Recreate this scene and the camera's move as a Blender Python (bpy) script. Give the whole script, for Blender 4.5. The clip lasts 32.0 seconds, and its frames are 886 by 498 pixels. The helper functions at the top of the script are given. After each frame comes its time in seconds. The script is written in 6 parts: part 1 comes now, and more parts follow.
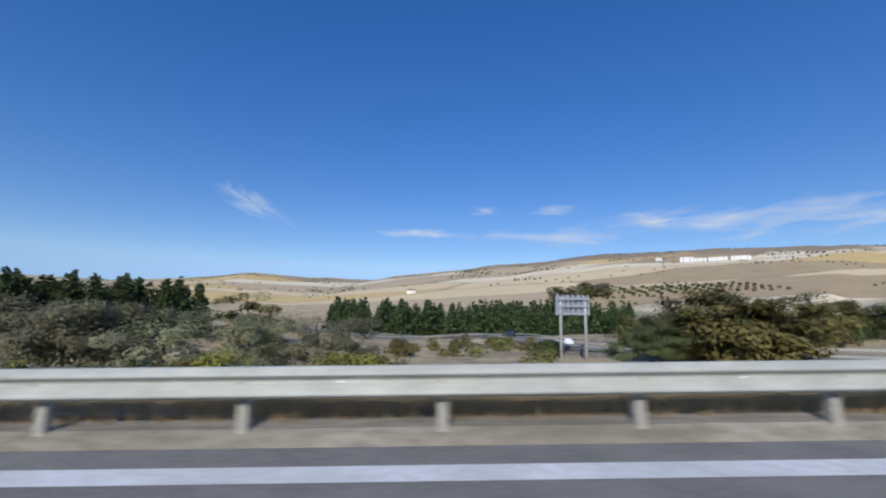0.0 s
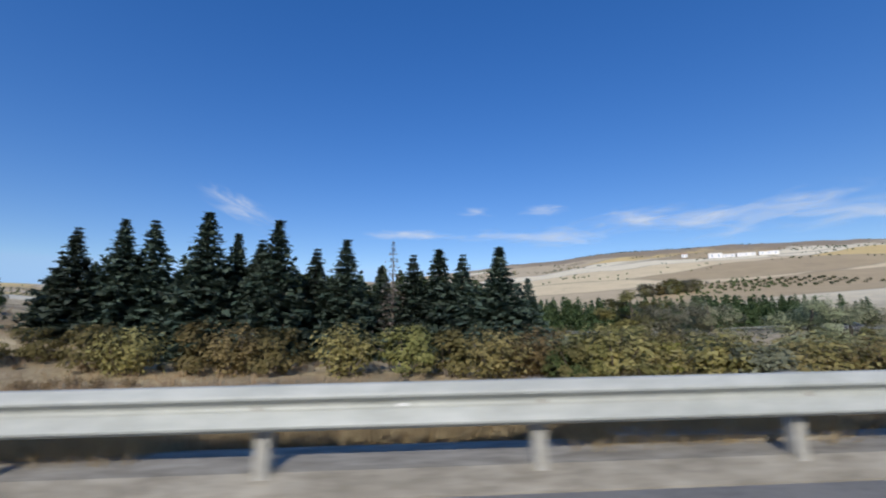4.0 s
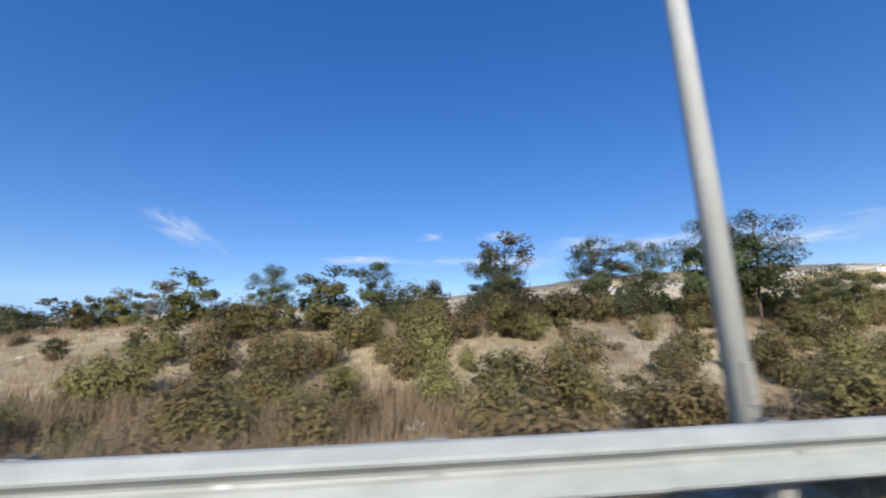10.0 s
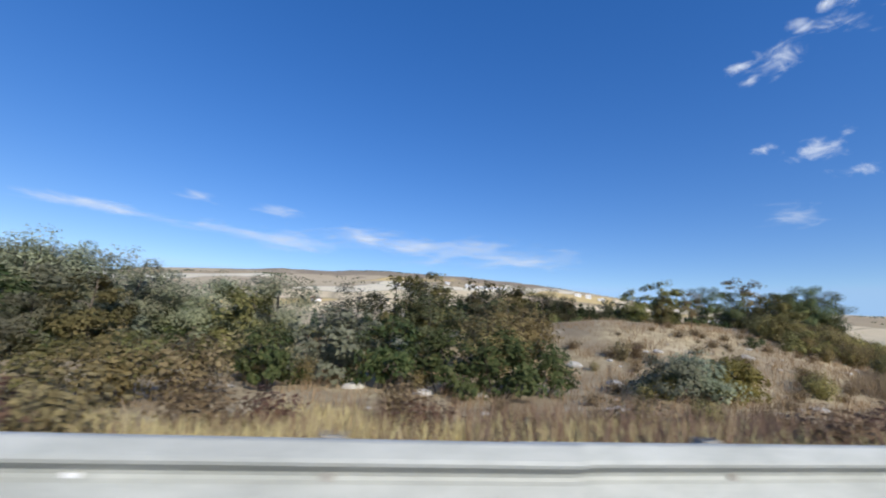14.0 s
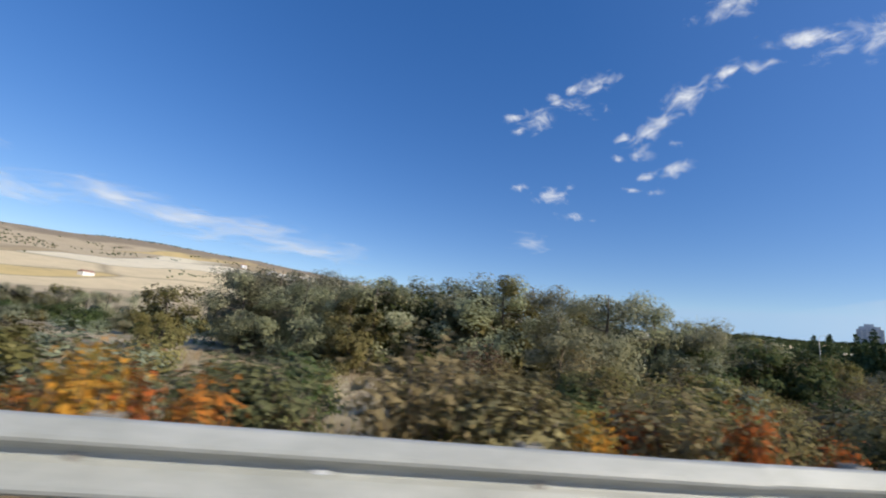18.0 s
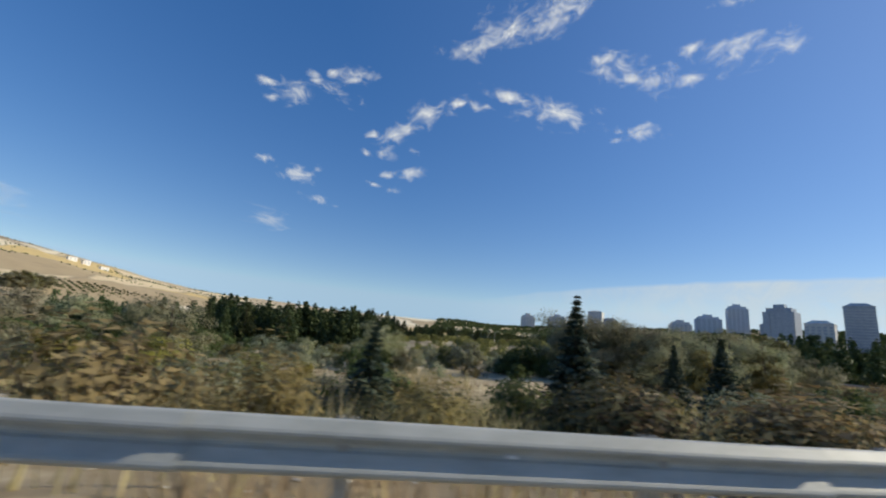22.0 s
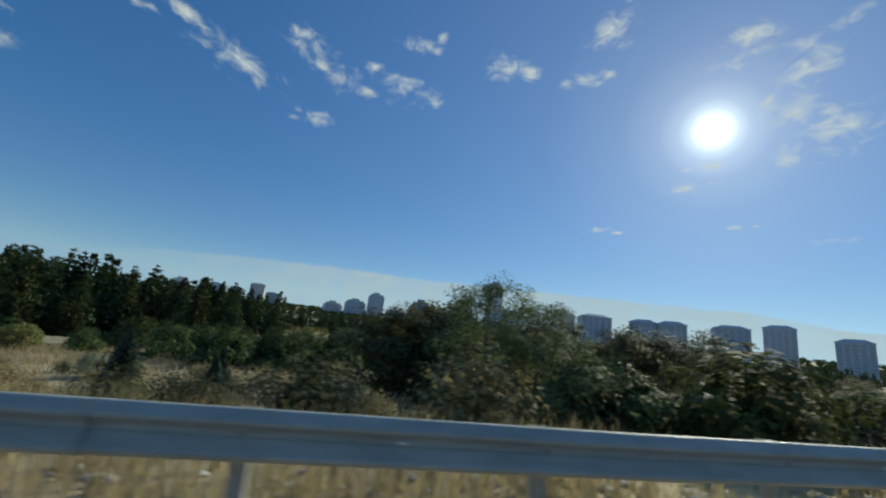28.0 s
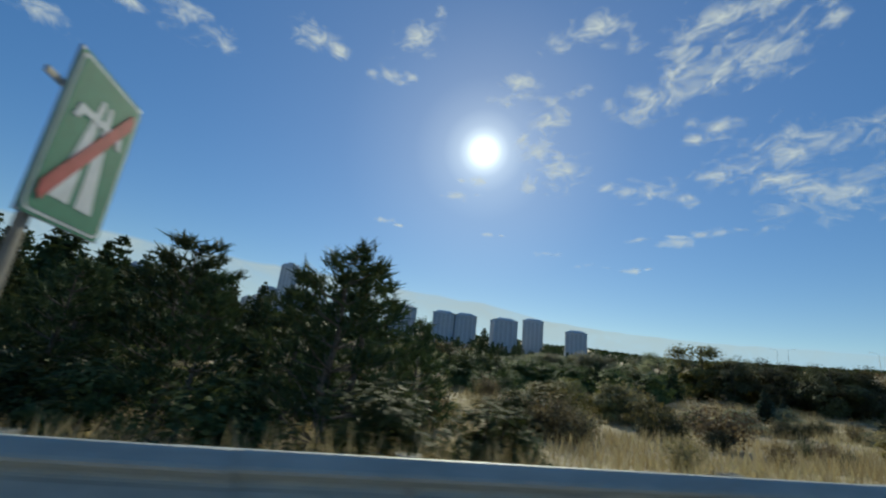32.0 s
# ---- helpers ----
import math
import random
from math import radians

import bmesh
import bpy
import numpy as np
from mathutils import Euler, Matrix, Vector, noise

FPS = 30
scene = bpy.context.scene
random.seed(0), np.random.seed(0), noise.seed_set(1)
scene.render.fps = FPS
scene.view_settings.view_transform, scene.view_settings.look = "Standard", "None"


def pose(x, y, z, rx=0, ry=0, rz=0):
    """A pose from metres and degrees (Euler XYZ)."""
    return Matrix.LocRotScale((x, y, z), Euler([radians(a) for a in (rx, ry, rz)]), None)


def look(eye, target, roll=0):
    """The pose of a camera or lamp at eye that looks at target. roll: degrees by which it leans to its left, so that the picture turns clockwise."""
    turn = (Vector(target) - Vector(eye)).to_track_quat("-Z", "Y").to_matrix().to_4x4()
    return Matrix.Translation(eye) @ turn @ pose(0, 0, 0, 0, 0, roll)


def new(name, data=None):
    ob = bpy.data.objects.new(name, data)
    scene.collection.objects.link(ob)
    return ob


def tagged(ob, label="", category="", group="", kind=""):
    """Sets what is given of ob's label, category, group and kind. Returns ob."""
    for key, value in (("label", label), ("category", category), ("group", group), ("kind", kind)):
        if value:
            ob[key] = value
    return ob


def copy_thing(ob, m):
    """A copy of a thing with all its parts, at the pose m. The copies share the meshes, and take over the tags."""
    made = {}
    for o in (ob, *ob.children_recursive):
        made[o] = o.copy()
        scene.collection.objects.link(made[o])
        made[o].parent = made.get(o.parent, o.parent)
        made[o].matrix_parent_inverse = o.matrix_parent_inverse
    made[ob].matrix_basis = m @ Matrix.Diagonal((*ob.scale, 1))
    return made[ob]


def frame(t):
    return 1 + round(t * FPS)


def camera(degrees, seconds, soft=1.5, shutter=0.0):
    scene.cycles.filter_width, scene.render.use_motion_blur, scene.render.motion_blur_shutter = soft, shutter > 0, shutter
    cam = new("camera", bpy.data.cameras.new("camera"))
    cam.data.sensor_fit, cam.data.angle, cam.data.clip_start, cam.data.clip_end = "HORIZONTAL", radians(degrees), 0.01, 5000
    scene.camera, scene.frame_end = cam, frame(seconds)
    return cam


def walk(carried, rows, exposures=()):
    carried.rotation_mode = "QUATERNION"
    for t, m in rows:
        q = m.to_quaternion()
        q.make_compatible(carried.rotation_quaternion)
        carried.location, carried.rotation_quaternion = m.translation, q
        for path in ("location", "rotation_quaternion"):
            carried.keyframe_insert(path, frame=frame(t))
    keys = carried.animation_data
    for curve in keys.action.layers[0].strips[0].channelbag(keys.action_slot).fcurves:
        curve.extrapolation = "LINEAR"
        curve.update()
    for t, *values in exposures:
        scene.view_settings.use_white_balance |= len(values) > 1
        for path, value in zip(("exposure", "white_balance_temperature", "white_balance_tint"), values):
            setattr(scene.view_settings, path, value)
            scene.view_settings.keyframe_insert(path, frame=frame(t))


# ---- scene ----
FOV = 93.54
cam = camera(FOV, 32.0, soft=2.1, shutter=0.13)
# seconds, x, y, z, pitch, roll, yaw
PATH = (
    (0, 0.04, 0.03, 1.28, 8.45, -0.94, 0),
    (0.5, -12.09, 0.23, 0.982, 8.3, -1.02, 0.14),
    (1, -24.11, 0.4, 0.736, 8.58, -0.95, -0.47),
    (1.5, -35.99, 0.38, 0.526, 8.92, -0.57, -1.18),
    (2, -47.76, 0.35, 0.338, 8.57, -0.3, -1.31),
    (2.5, -59.33, 0.33, 0.173, 8.26, -0.08, -1.23),
    (3, -70.67, 0.3, 0.03, 8.24, 0.12, -1.46),
    (3.5, -81.77, 0.28, -0.092, 8.39, 0.28, -1.86),
    (4, -92.63, 0.25, -0.195, 8.63, 0.41, -2.32),
    (4.5, -103.25, 0.22, -0.278, 8.86, 0.5, -2.71),
    (5, -113.66, 0.2, -0.345, 8.98, 0.55, -2.89),
    (5.5, -123.91, 0.26, -0.376, 9.02, 0.61, -2.99),
    (6, -133.99, 0.31, -0.351, 9.31, 0.72, -2.81),
    (6.5, -143.89, 0.26, -0.277, 9.34, 0.78, -2.85),
    (7, -153.59, 0.2, -0.185, 9.27, 0.74, -3.11),
    (7.5, -163.09, 0.12, -0.076, 9.48, 0.56, -3.44),
    (8, -172.38, 0.05, 0.05, 9.87, 0.44, -3.82),
    (8.5, -181.49, -0.15, 0.172, 10.39, 0.57, -4.22),
    (9, -190.45, -0.33, 0.274, 10.97, 0.88, -5.17),
    (9.5, -199.26, -0.03, 0.357, 11.55, 1.31, -7.2),
    (10, -207.92, 0.47, 0.419, 11.96, 1.65, -9.58),
    (10.5, -216.41, 1.41, 0.458, 11.98, 1.66, -11.6),
    (11, -224.69, 2.75, 0.474, 11.65, 1.67, -14.39),
    (11.5, -232.78, 4.29, 0.479, 10.75, 1.82, -17.66),
    (12, -240.63, 6.32, 0.483, 10.02, 1.67, -21.12),
    (12.5, -248.19, 8.82, 0.487, 9.99, 0.86, -25.49),
    (13, -255.43, 11.79, 0.491, 11.23, -0.71, -31.63),
    (13.5, -262.3, 15.37, 0.487, 10.8, -2.17, -37.15),
    (14, -268.92, 19.39, 0.483, 10.46, -3.16, -41.6),
    (14.5, -275.25, 23.83, 0.479, 10.27, -3.82, -45.31),
    (15, -281.29, 28.65, 0.475, 10.29, -4.3, -48.59),
    (15.5, -287.01, 33.83, 0.471, 10.56, -4.74, -51.78),
    (16, -292.4, 39.36, 0.466, 11.14, -5.29, -55.17),
    (16.5, -297.48, 45.2, 0.462, 11.58, -5.59, -58.87),
    (17, -302.15, 51.36, 0.458, 11.8, -5.81, -62.98),
    (17.5, -306.46, 57.81, 0.454, 11.78, -5.8, -67.37),
    (18, -310.29, 64.55, 0.45, 11.72, -5.77, -71.88),
    (18.5, -313.63, 71.59, 0.446, 11.8, -5.71, -76.58),
    (19, -316.43, 78.87, 0.441, 12.07, -5.57, -81.32),
    (19.5, -318.52, 86.39, 0.449, 12.37, -5.22, -86.15),
    (20, -320.02, 94.06, 0.456, 12.56, -4.96, -90.93),
    (20.5, -320.89, 101.83, 0.458, 12.55, -4.92, -95.57),
    (21, -321.16, 109.65, 0.444, 12.55, -4.99, -100.02),
    (21.5, -320.72, 117.46, 0.393, 12.6, -5.16, -104.27),
    (22, -319.66, 125.21, 0.328, 12.78, -5.34, -108.36),
    (22.5, -318.01, 132.84, 0.246, 13.09, -5.55, -112.47),
    (23, -315.82, 140.33, 0.15, 13.24, -5.83, -116.33),
    (23.5, -313.09, 147.62, 0.019, 13.31, -6.04, -120.01),
    (24, -309.87, 154.71, -0.168, 13.51, -6.41, -123.9),
    (24.5, -306.25, 161.61, -0.396, 13.7, -6.69, -127.84),
    (25, -302.18, 168.24, -0.657, 13.89, -7.05, -132.01),
    (25.5, -297.65, 174.58, -0.926, 14.07, -7.41, -136.35),
    (26, -292.71, 180.6, -1.201, 14.26, -7.59, -140.73),
    (26.5, -287.38, 186.29, -1.482, 14.44, -7.65, -145.08),
    (27, -281.69, 191.61, -1.771, 14.57, -7.61, -149.33),
    (27.5, -275.66, 196.55, -2.067, 14.62, -7.5, -153.42),
    (28, -269.32, 201.09, -2.369, 14.57, -7.35, -157.27),
    (28.5, -262.57, 205, -2.668, 14.54, -7.3, -161.07),
    (29, -255.61, 208.48, -2.974, 14.49, -7.15, -164.53),
    (29.5, -248.44, 211.5, -3.268, 14.63, -6.97, -167.94),
    (30, -241.1, 214.04, -3.534, 14.82, -6.97, -171.58),
    (30.5, -233.64, 216.17, -3.786, 15.09, -6.98, -175.39),
    (31, -226.04, 217.78, -4.023, 15.33, -6.81, -179.4),
    (31.5, -218.34, 218.84, -4.244, 15.5, -6.65, -183.57),
    (32, -210.58, 219.32, -4.45, 15.94, -6.53, -188.18),
)
walk(cam, [(t, pose(x, y, z, 90 + pitch, roll, yaw)) for t, x, y, z, pitch, roll, yaw in PATH],
     ((0, -0.22, 6080, 11), (1, -0.26, 6000, 11), (2, -0.24, 6050, 11), (8, 0.0, 6050, 11), (9.5, 0.06, 6100, 11), (12, -0.02, 6050, 11), (16, 0.05, 6250, 10), (19, 0.07, 6950, 10), (22, -0.02, 7200, 6), (25, -0.24, 6600, -4), (28, -0.42, 6800, -7), (32, -0.42, 6900, -7)))

# ---- sky and sun ----
SUN_DIR = Vector((-0.174, -0.847, 0.503)).normalized()
world = bpy.data.worlds.new("sky")
scene.world = world
world.use_nodes = True
wn = world.node_tree.nodes
sky = wn.new("ShaderNodeTexSky")
sky.sky_type = "NISHITA"
sky.sun_disc = False
sky.sun_elevation = radians(30.2)
sky.sun_rotation = radians(191.6)
sky.altitude = 900.0
sky.air_density = 1.0
sky.dust_density = 0.1
sky.ozone_density = 2.2
deep = wn.new("ShaderNodeHueSaturation")
deep.inputs["Saturation"].default_value = 1.6
deep.inputs["Hue"].default_value = 0.517
deep.inputs["Value"].default_value = 1.5
flat = wn.new("ShaderNodeGamma")
flat.inputs[1].default_value = 0.7
world.node_tree.links.new(sky.outputs[0], flat.inputs[0])
world.node_tree.links.new(flat.outputs[0], deep.inputs["Color"])
# low over the horizon the air stays pale blue, never yellow
split, joined = wn.new("ShaderNodeSeparateColor"), wn.new("ShaderNodeCombineColor")
world.node_tree.links.new(deep.outputs[0], split.inputs[0])
for k, most in ((0, 0.46), (1, 0.7)):
    share, least = wn.new("ShaderNodeMath"), wn.new("ShaderNodeMath")
    share.operation, least.operation = "MULTIPLY", "SMOOTH_MIN"
    share.inputs[1].default_value = most
    least.inputs[2].default_value = 0.15
    world.node_tree.links.new(split.outputs[2], share.inputs[0])
    world.node_tree.links.new(split.outputs[k], least.inputs[0])
    world.node_tree.links.new(share.outputs[0], least.inputs[1])
    world.node_tree.links.new(least.outputs[0], joined.inputs[k])
world.node_tree.links.new(split.outputs[2], joined.inputs[2])
world.node_tree.links.new(joined.outputs[0], wn["Background"].inputs[0])
wn["Background"].inputs[1].default_value = 0.15
sun_data = bpy.data.lights.new("sun", "SUN")
sun_data.energy = 4.4
sun_data.angle = radians(0.53)
sun_data.color = (1.0, 0.93, 0.82)
sun = new("sun", sun_data)
sun.matrix_world = look(SUN_DIR * 300, (0, 0, 0))


# ---- materials ----
def rgba(c):
    return (c[0], c[1], c[2], 1.0)


def surface(name, c1, c2, scale=4.0, rough=0.8, metal=0.0, fine=None, bump=0.3, stretch=(1, 1, 1), c3=None, big=0.3, coord="Object"):
    """Two-scale mottled surface: c1 to c2 in grain, tinted towards c3 in large patches."""
    m = bpy.data.materials.new(name)
    m.use_nodes = True
    nt = m.node_tree
    n, l = nt.nodes, nt.links
    b = n["Principled BSDF"]
    b.inputs["Roughness"].default_value = rough
    b.inputs["Metallic"].default_value = metal
    tc = n.new("ShaderNodeTexCoord")
    mp = n.new("ShaderNodeMapping")
    mp.inputs["Scale"].default_value = stretch
    l.new(tc.outputs[coord], mp.inputs[0])
    n1 = n.new("ShaderNodeTexNoise")
    n1.inputs["Scale"].default_value = scale
    n1.inputs["Detail"].default_value = 6
    n1.inputs["Roughness"].default_value = 0.65
    l.new(mp.outputs[0], n1.inputs[0])
    r1 = n.new("ShaderNodeValToRGB")
    r1.color_ramp.elements[0].position, r1.color_ramp.elements[1].position = 0.36, 0.64
    r1.color_ramp.elements[0].color, r1.color_ramp.elements[1].color = rgba(c1), rgba(c2)
    l.new(n1.outputs[0], r1.inputs[0])
    col = r1.outputs[0]
    n2 = n.new("ShaderNodeTexNoise")
    n2.inputs["Scale"].default_value = scale * 0.09
    n2.inputs["Detail"].default_value = 4
    l.new(mp.outputs[0], n2.inputs[0])
    if c3:
        r2 = n.new("ShaderNodeValToRGB")
        r2.color_ramp.elements[0].position, r2.color_ramp.elements[1].position = 0.42, 0.6
        l.new(n2.outputs[0], r2.inputs[0])
        mx = n.new("ShaderNodeMix")
        mx.data_type = "RGBA"
        ml = n.new("ShaderNodeMath")
        ml.operation = "MULTIPLY"
        ml.inputs[1].default_value = big
        l.new(r2.outputs[0], ml.inputs[0])
        l.new(ml.outputs[0], mx.inputs["Factor"])
        l.new(col, mx.inputs[6])
        mx.inputs[7].default_value = rgba(c3)
        col = mx.outputs[2]
    l.new(col, b.inputs["Base Color"])
    n3 = n.new("ShaderNodeTexNoise")
    n3.inputs["Scale"].default_value = fine or scale * 6
    n3.inputs["Detail"].default_value = 5
    l.new(mp.outputs[0], n3.inputs[0])
    bp = n.new("ShaderNodeBump")
    bp.inputs["Strength"].default_value = bump
    l.new(n3.outputs[0], bp.inputs["Height"])
    l.new(bp.outputs[0], b.inputs["Normal"])
    return m


def leafy(name, c1, c2, through_light=0.38, rough=0.65):
    """Leaves: the colour varies from leaf to leaf and from plant to plant; some light comes through."""
    m = bpy.data.materials.new(name)
    m.use_nodes = True
    nt = m.node_tree
    n, l = nt.nodes, nt.links
    b = n["Principled BSDF"]
    b.inputs["Roughness"].default_value = rough
    b.inputs["Specular IOR Level"].default_value = 0.1
    c1, c2 = tuple(0.89 * v for v in c1), tuple(0.89 * v for v in c2)
    g = n.new("ShaderNodeNewGeometry")
    oi = n.new("ShaderNodeObjectInfo")
    mx = n.new("ShaderNodeMix")
    mx.data_type = "RGBA"
    l.new(g.outputs["Random Per Island"], mx.inputs["Factor"])
    mx.inputs[6].default_value, mx.inputs[7].default_value = rgba(c1), rgba(c2)
    hs = n.new("ShaderNodeHueSaturation")
    mr = n.new("ShaderNodeMapRange")
    mr.inputs["To Min"].default_value, mr.inputs["To Max"].default_value = 0.72, 1.3
    l.new(oi.outputs["Random"], mr.inputs[0])
    l.new(mr.outputs[0], hs.inputs["Value"])
    mh = n.new("ShaderNodeMapRange")
    mh.inputs["To Min"].default_value, mh.inputs["To Max"].default_value = 0.472, 0.522
    l.new(oi.outputs["Random"], mh.inputs[0])
    l.new(mh.outputs[0], hs.inputs["Hue"])
    l.new(mx.outputs[2], hs.inputs["Color"])
    l.new(hs.outputs[0], b.inputs["Base Color"])
    tr = n.new("ShaderNodeBsdfTranslucent")
    l.new(hs.outputs[0], tr.inputs[0])
    ms = n.new("ShaderNodeMixShader")
    ms.inputs[0].default_value = through_light
    l.new(b.outputs[0], ms.inputs[1])
    l.new(tr.outputs[0], ms.inputs[2])
    l.new(ms.outputs[0], n["Material Output"].inputs[0])
    return m


M_ASPHALT = surface("asphalt", (0.155, 0.148, 0.13), (0.215, 0.206, 0.182), 14, 0.9, fine=90, bump=0.25, c3=(0.25, 0.238, 0.21), big=0.5)
M_SHOULDER = surface("shoulder_concrete", (0.27, 0.24, 0.19), (0.42, 0.38, 0.31), 3, 0.92, fine=30, bump=0.5, c3=(0.16, 0.14, 0.11), big=0.7)
M_GRAVEL = surface("shoulder_gravel", (0.21, 0.185, 0.14), (0.36, 0.325, 0.255), 7, 0.95, fine=60, bump=0.9, c3=(0.15, 0.13, 0.09), big=0.6, stretch=(0.35, 1, 1))
M_SLAB = surface("weathered_slab_concrete", (0.34, 0.3, 0.225), (0.5, 0.455, 0.36), 4, 0.92, fine=24, bump=0.6, c3=(0.24, 0.19, 0.12), big=0.7)
M_PAINT = surface("road_paint", (0.62, 0.62, 0.6), (0.8, 0.8, 0.78), 9, 0.7, fine=60, bump=0.1, c3=(0.45, 0.45, 0.44), big=0.4)
M_STEEL = surface("galvanised_steel", (0.35, 0.357, 0.315), (0.46, 0.465, 0.415), 5, 0.62, 0.08, fine=40, bump=0.05, c3=(0.25, 0.25, 0.23), big=0.55, stretch=(0.4, 1, 1))
M_POST = surface("weathered_post_steel", (0.31, 0.295, 0.25), (0.43, 0.41, 0.36), 8, 0.7, 0.1, fine=50, bump=0.1, c3=(0.2, 0.16, 0.12), big=0.6)
M_LAMP = surface("lamp_mast_steel", (0.53, 0.52, 0.46), (0.63, 0.62, 0.55), 3, 0.65, 0.0, fine=30, bump=0.05, c3=(0.42, 0.4, 0.33), big=0.5)
M_BARK = surface("bark", (0.09, 0.07, 0.05), (0.2, 0.16, 0.12), 12, 0.9, fine=40, bump=0.7)
M_STRAW = leafy("dry_grass", (0.42, 0.32, 0.17), (0.6, 0.49, 0.3), 0.25)
M_REED = leafy("pale_reeds", (0.4, 0.33, 0.16), (0.6, 0.5, 0.29), 0.35)
M_OLIVE = leafy("olive_green_leaves", (0.16, 0.155, 0.05), (0.34, 0.3, 0.115))
M_YELLOW = leafy("yellow_green_leaves", (0.21, 0.2, 0.045), (0.4, 0.345, 0.1))
M_ACACIA = leafy("acacia_leaves", (0.1, 0.135, 0.055), (0.25, 0.265, 0.12), 0.4)
M_GREY = leafy("grey_green_leaves", (0.26, 0.265, 0.15), (0.5, 0.485, 0.3), 0.45)
M_TAMARISK = leafy("tamarisk_sprays", (0.19, 0.205, 0.125), (0.38, 0.39, 0.25), 0.4)
M_HAW = leafy("golden_green_leaves", (0.23, 0.195, 0.07), (0.47, 0.39, 0.165), 0.45)
M_GREEN = leafy("green_leaves", (0.06, 0.09, 0.03), (0.17, 0.19, 0.07))
M_BROWN = leafy("browning_leaves", (0.21, 0.16, 0.075), (0.42, 0.33, 0.165))
M_SPRUCE = leafy("spruce_needles", (0.055, 0.085, 0.06), (0.13, 0.165, 0.12), 0.2)
M_DEAD = leafy("dead_twigs", (0.2, 0.17, 0.14), (0.33, 0.29, 0.25), 0.1)
M_PINE = leafy("pine_needles", (0.045, 0.07, 0.028), (0.11, 0.135, 0.055), 0.15)
M_WEED = leafy("dry_brown_weeds", (0.29, 0.2, 0.11), (0.5, 0.38, 0.23), 0.35)
M_GOLD = leafy("golden_grass", (0.5, 0.37, 0.17), (0.66, 0.53, 0.29), 0.3)
M_THORN = leafy("blackthorn_leaves", (0.07, 0.075, 0.035), (0.18, 0.17, 0.08), 0.25)
M_RED = leafy("dark_red_leaves", (0.16, 0.1, 0.055), (0.27, 0.18, 0.1), 0.25)
M_ORANGE = leafy("orange_autumn_leaves", (0.12, 0.13, 0.045), (0.88, 0.31, 0.05), 0.4)
M_CHALK = surface("pale_stone", (0.42, 0.38, 0.31), (0.62, 0.58, 0.5), 3, 0.9, fine=14, bump=0.8)


HEADING = ((-73.2, 0.6), (181.5, 0.6), (190.5, 0.2), (199.2, -1.0), (207.8, -3.2), (224.5, -9.6), (240.6, -17.1), (256.1, -25.4), (271.3, -33.0), (286.5, -40.2), (301.7, -47.3), (316.9, -55.1), (332.1, -63.6), (347.3, -72.8), (362.5, -82.0), (377.7, -91.0), (392.9, -100.0), (408.1, -108.4), (423.3, -116.3), (438.5, -124.0), (453.7, -131.6), (468.9, -139.2), (484.1, -146.7), (499.3, -154.3), (514.5, -162.0), (529.7, -170.0), (544.9, -178.5), (560.1, -187.0))
GRADE = ((0.0, -0.026), (24.0, -0.018), (114.0, -0.005), (134.0, 0.006), (172.0, 0.014), (199.0, 0.008), (225.0, 0), (363.0, 0), (408.0, -0.012), (431.0, -0.034), (499.0, -0.042), (515.0, -0.034), (545.0, -0.026))


# ---- the line of the road, along its right-hand guard rail ----
STEP = 1.0
SS = np.arange(-160.0, 745.0, STEP)
hd, gd = np.array(HEADING), np.array(GRADE)
PSI = np.radians(np.interp(SS, hd[:, 0], hd[:, 1]))
RX = np.concatenate([[0], np.cumsum(-np.cos(PSI[:-1]) * STEP)])
RY = np.concatenate([[0], np.cumsum(-np.sin(PSI[:-1]) * STEP)])
RZ = np.concatenate([[0], np.cumsum(np.interp(SS, gd[:, 0], gd[:, 1])[:-1] * STEP)])
zero = int(np.argmin(np.abs(SS)))
RX, RY, RZ = RX - RX[zero], RY - RY[zero] + 4.3, RZ - RZ[zero]


def on_road(s, off=0.0, dz=0.0):
    """The point off metres to the right of the rail at s metres along it."""
    q = float(np.interp(s, SS, PSI))
    return Vector((float(np.interp(s, SS, RX)) - off * math.sin(q), float(np.interp(s, SS, RY)) + off * math.cos(q),
                   float(np.interp(s, SS, RZ)) + dz))


def turn_at(s):
    return math.degrees(float(np.interp(s, SS, PSI)))


def ease(v):
    v = np.clip(v, 0, 1)
    return v * v * (3 - 2 * v)


# skyline of the hills: bearing to the left of north, height above the plain in degrees
RIDGE = ((-250, 3.4), (-232, 3.8), (-205, 4.6), (-190, 5.2), (-150, 5.0), (-120, 3.6), (-95, 3.5), (-88, 3.9), (-81, 4.2), (-73, 4.5), (-68, 5.1), (-62, 5.9),
         (-56, 6.7), (-50, 7.2), (-40, 7.7), (-32, 7.9), (-28, 7.7), (-23, 7.1), (-16, 6.9), (-9, 6.2), (-1, 5.2), (2, 4.5), (7, 4.8),
         (13, 5.0), (19, 5.0), (26, 4.1), (31, 3.7), (36, 3.0), (45, 2.7), (70, 2.6), (110, 3.0))
HILL_AT, HILL_R, HILL_FOOT = (-160.0, 90.0), 1150.0, 235.0


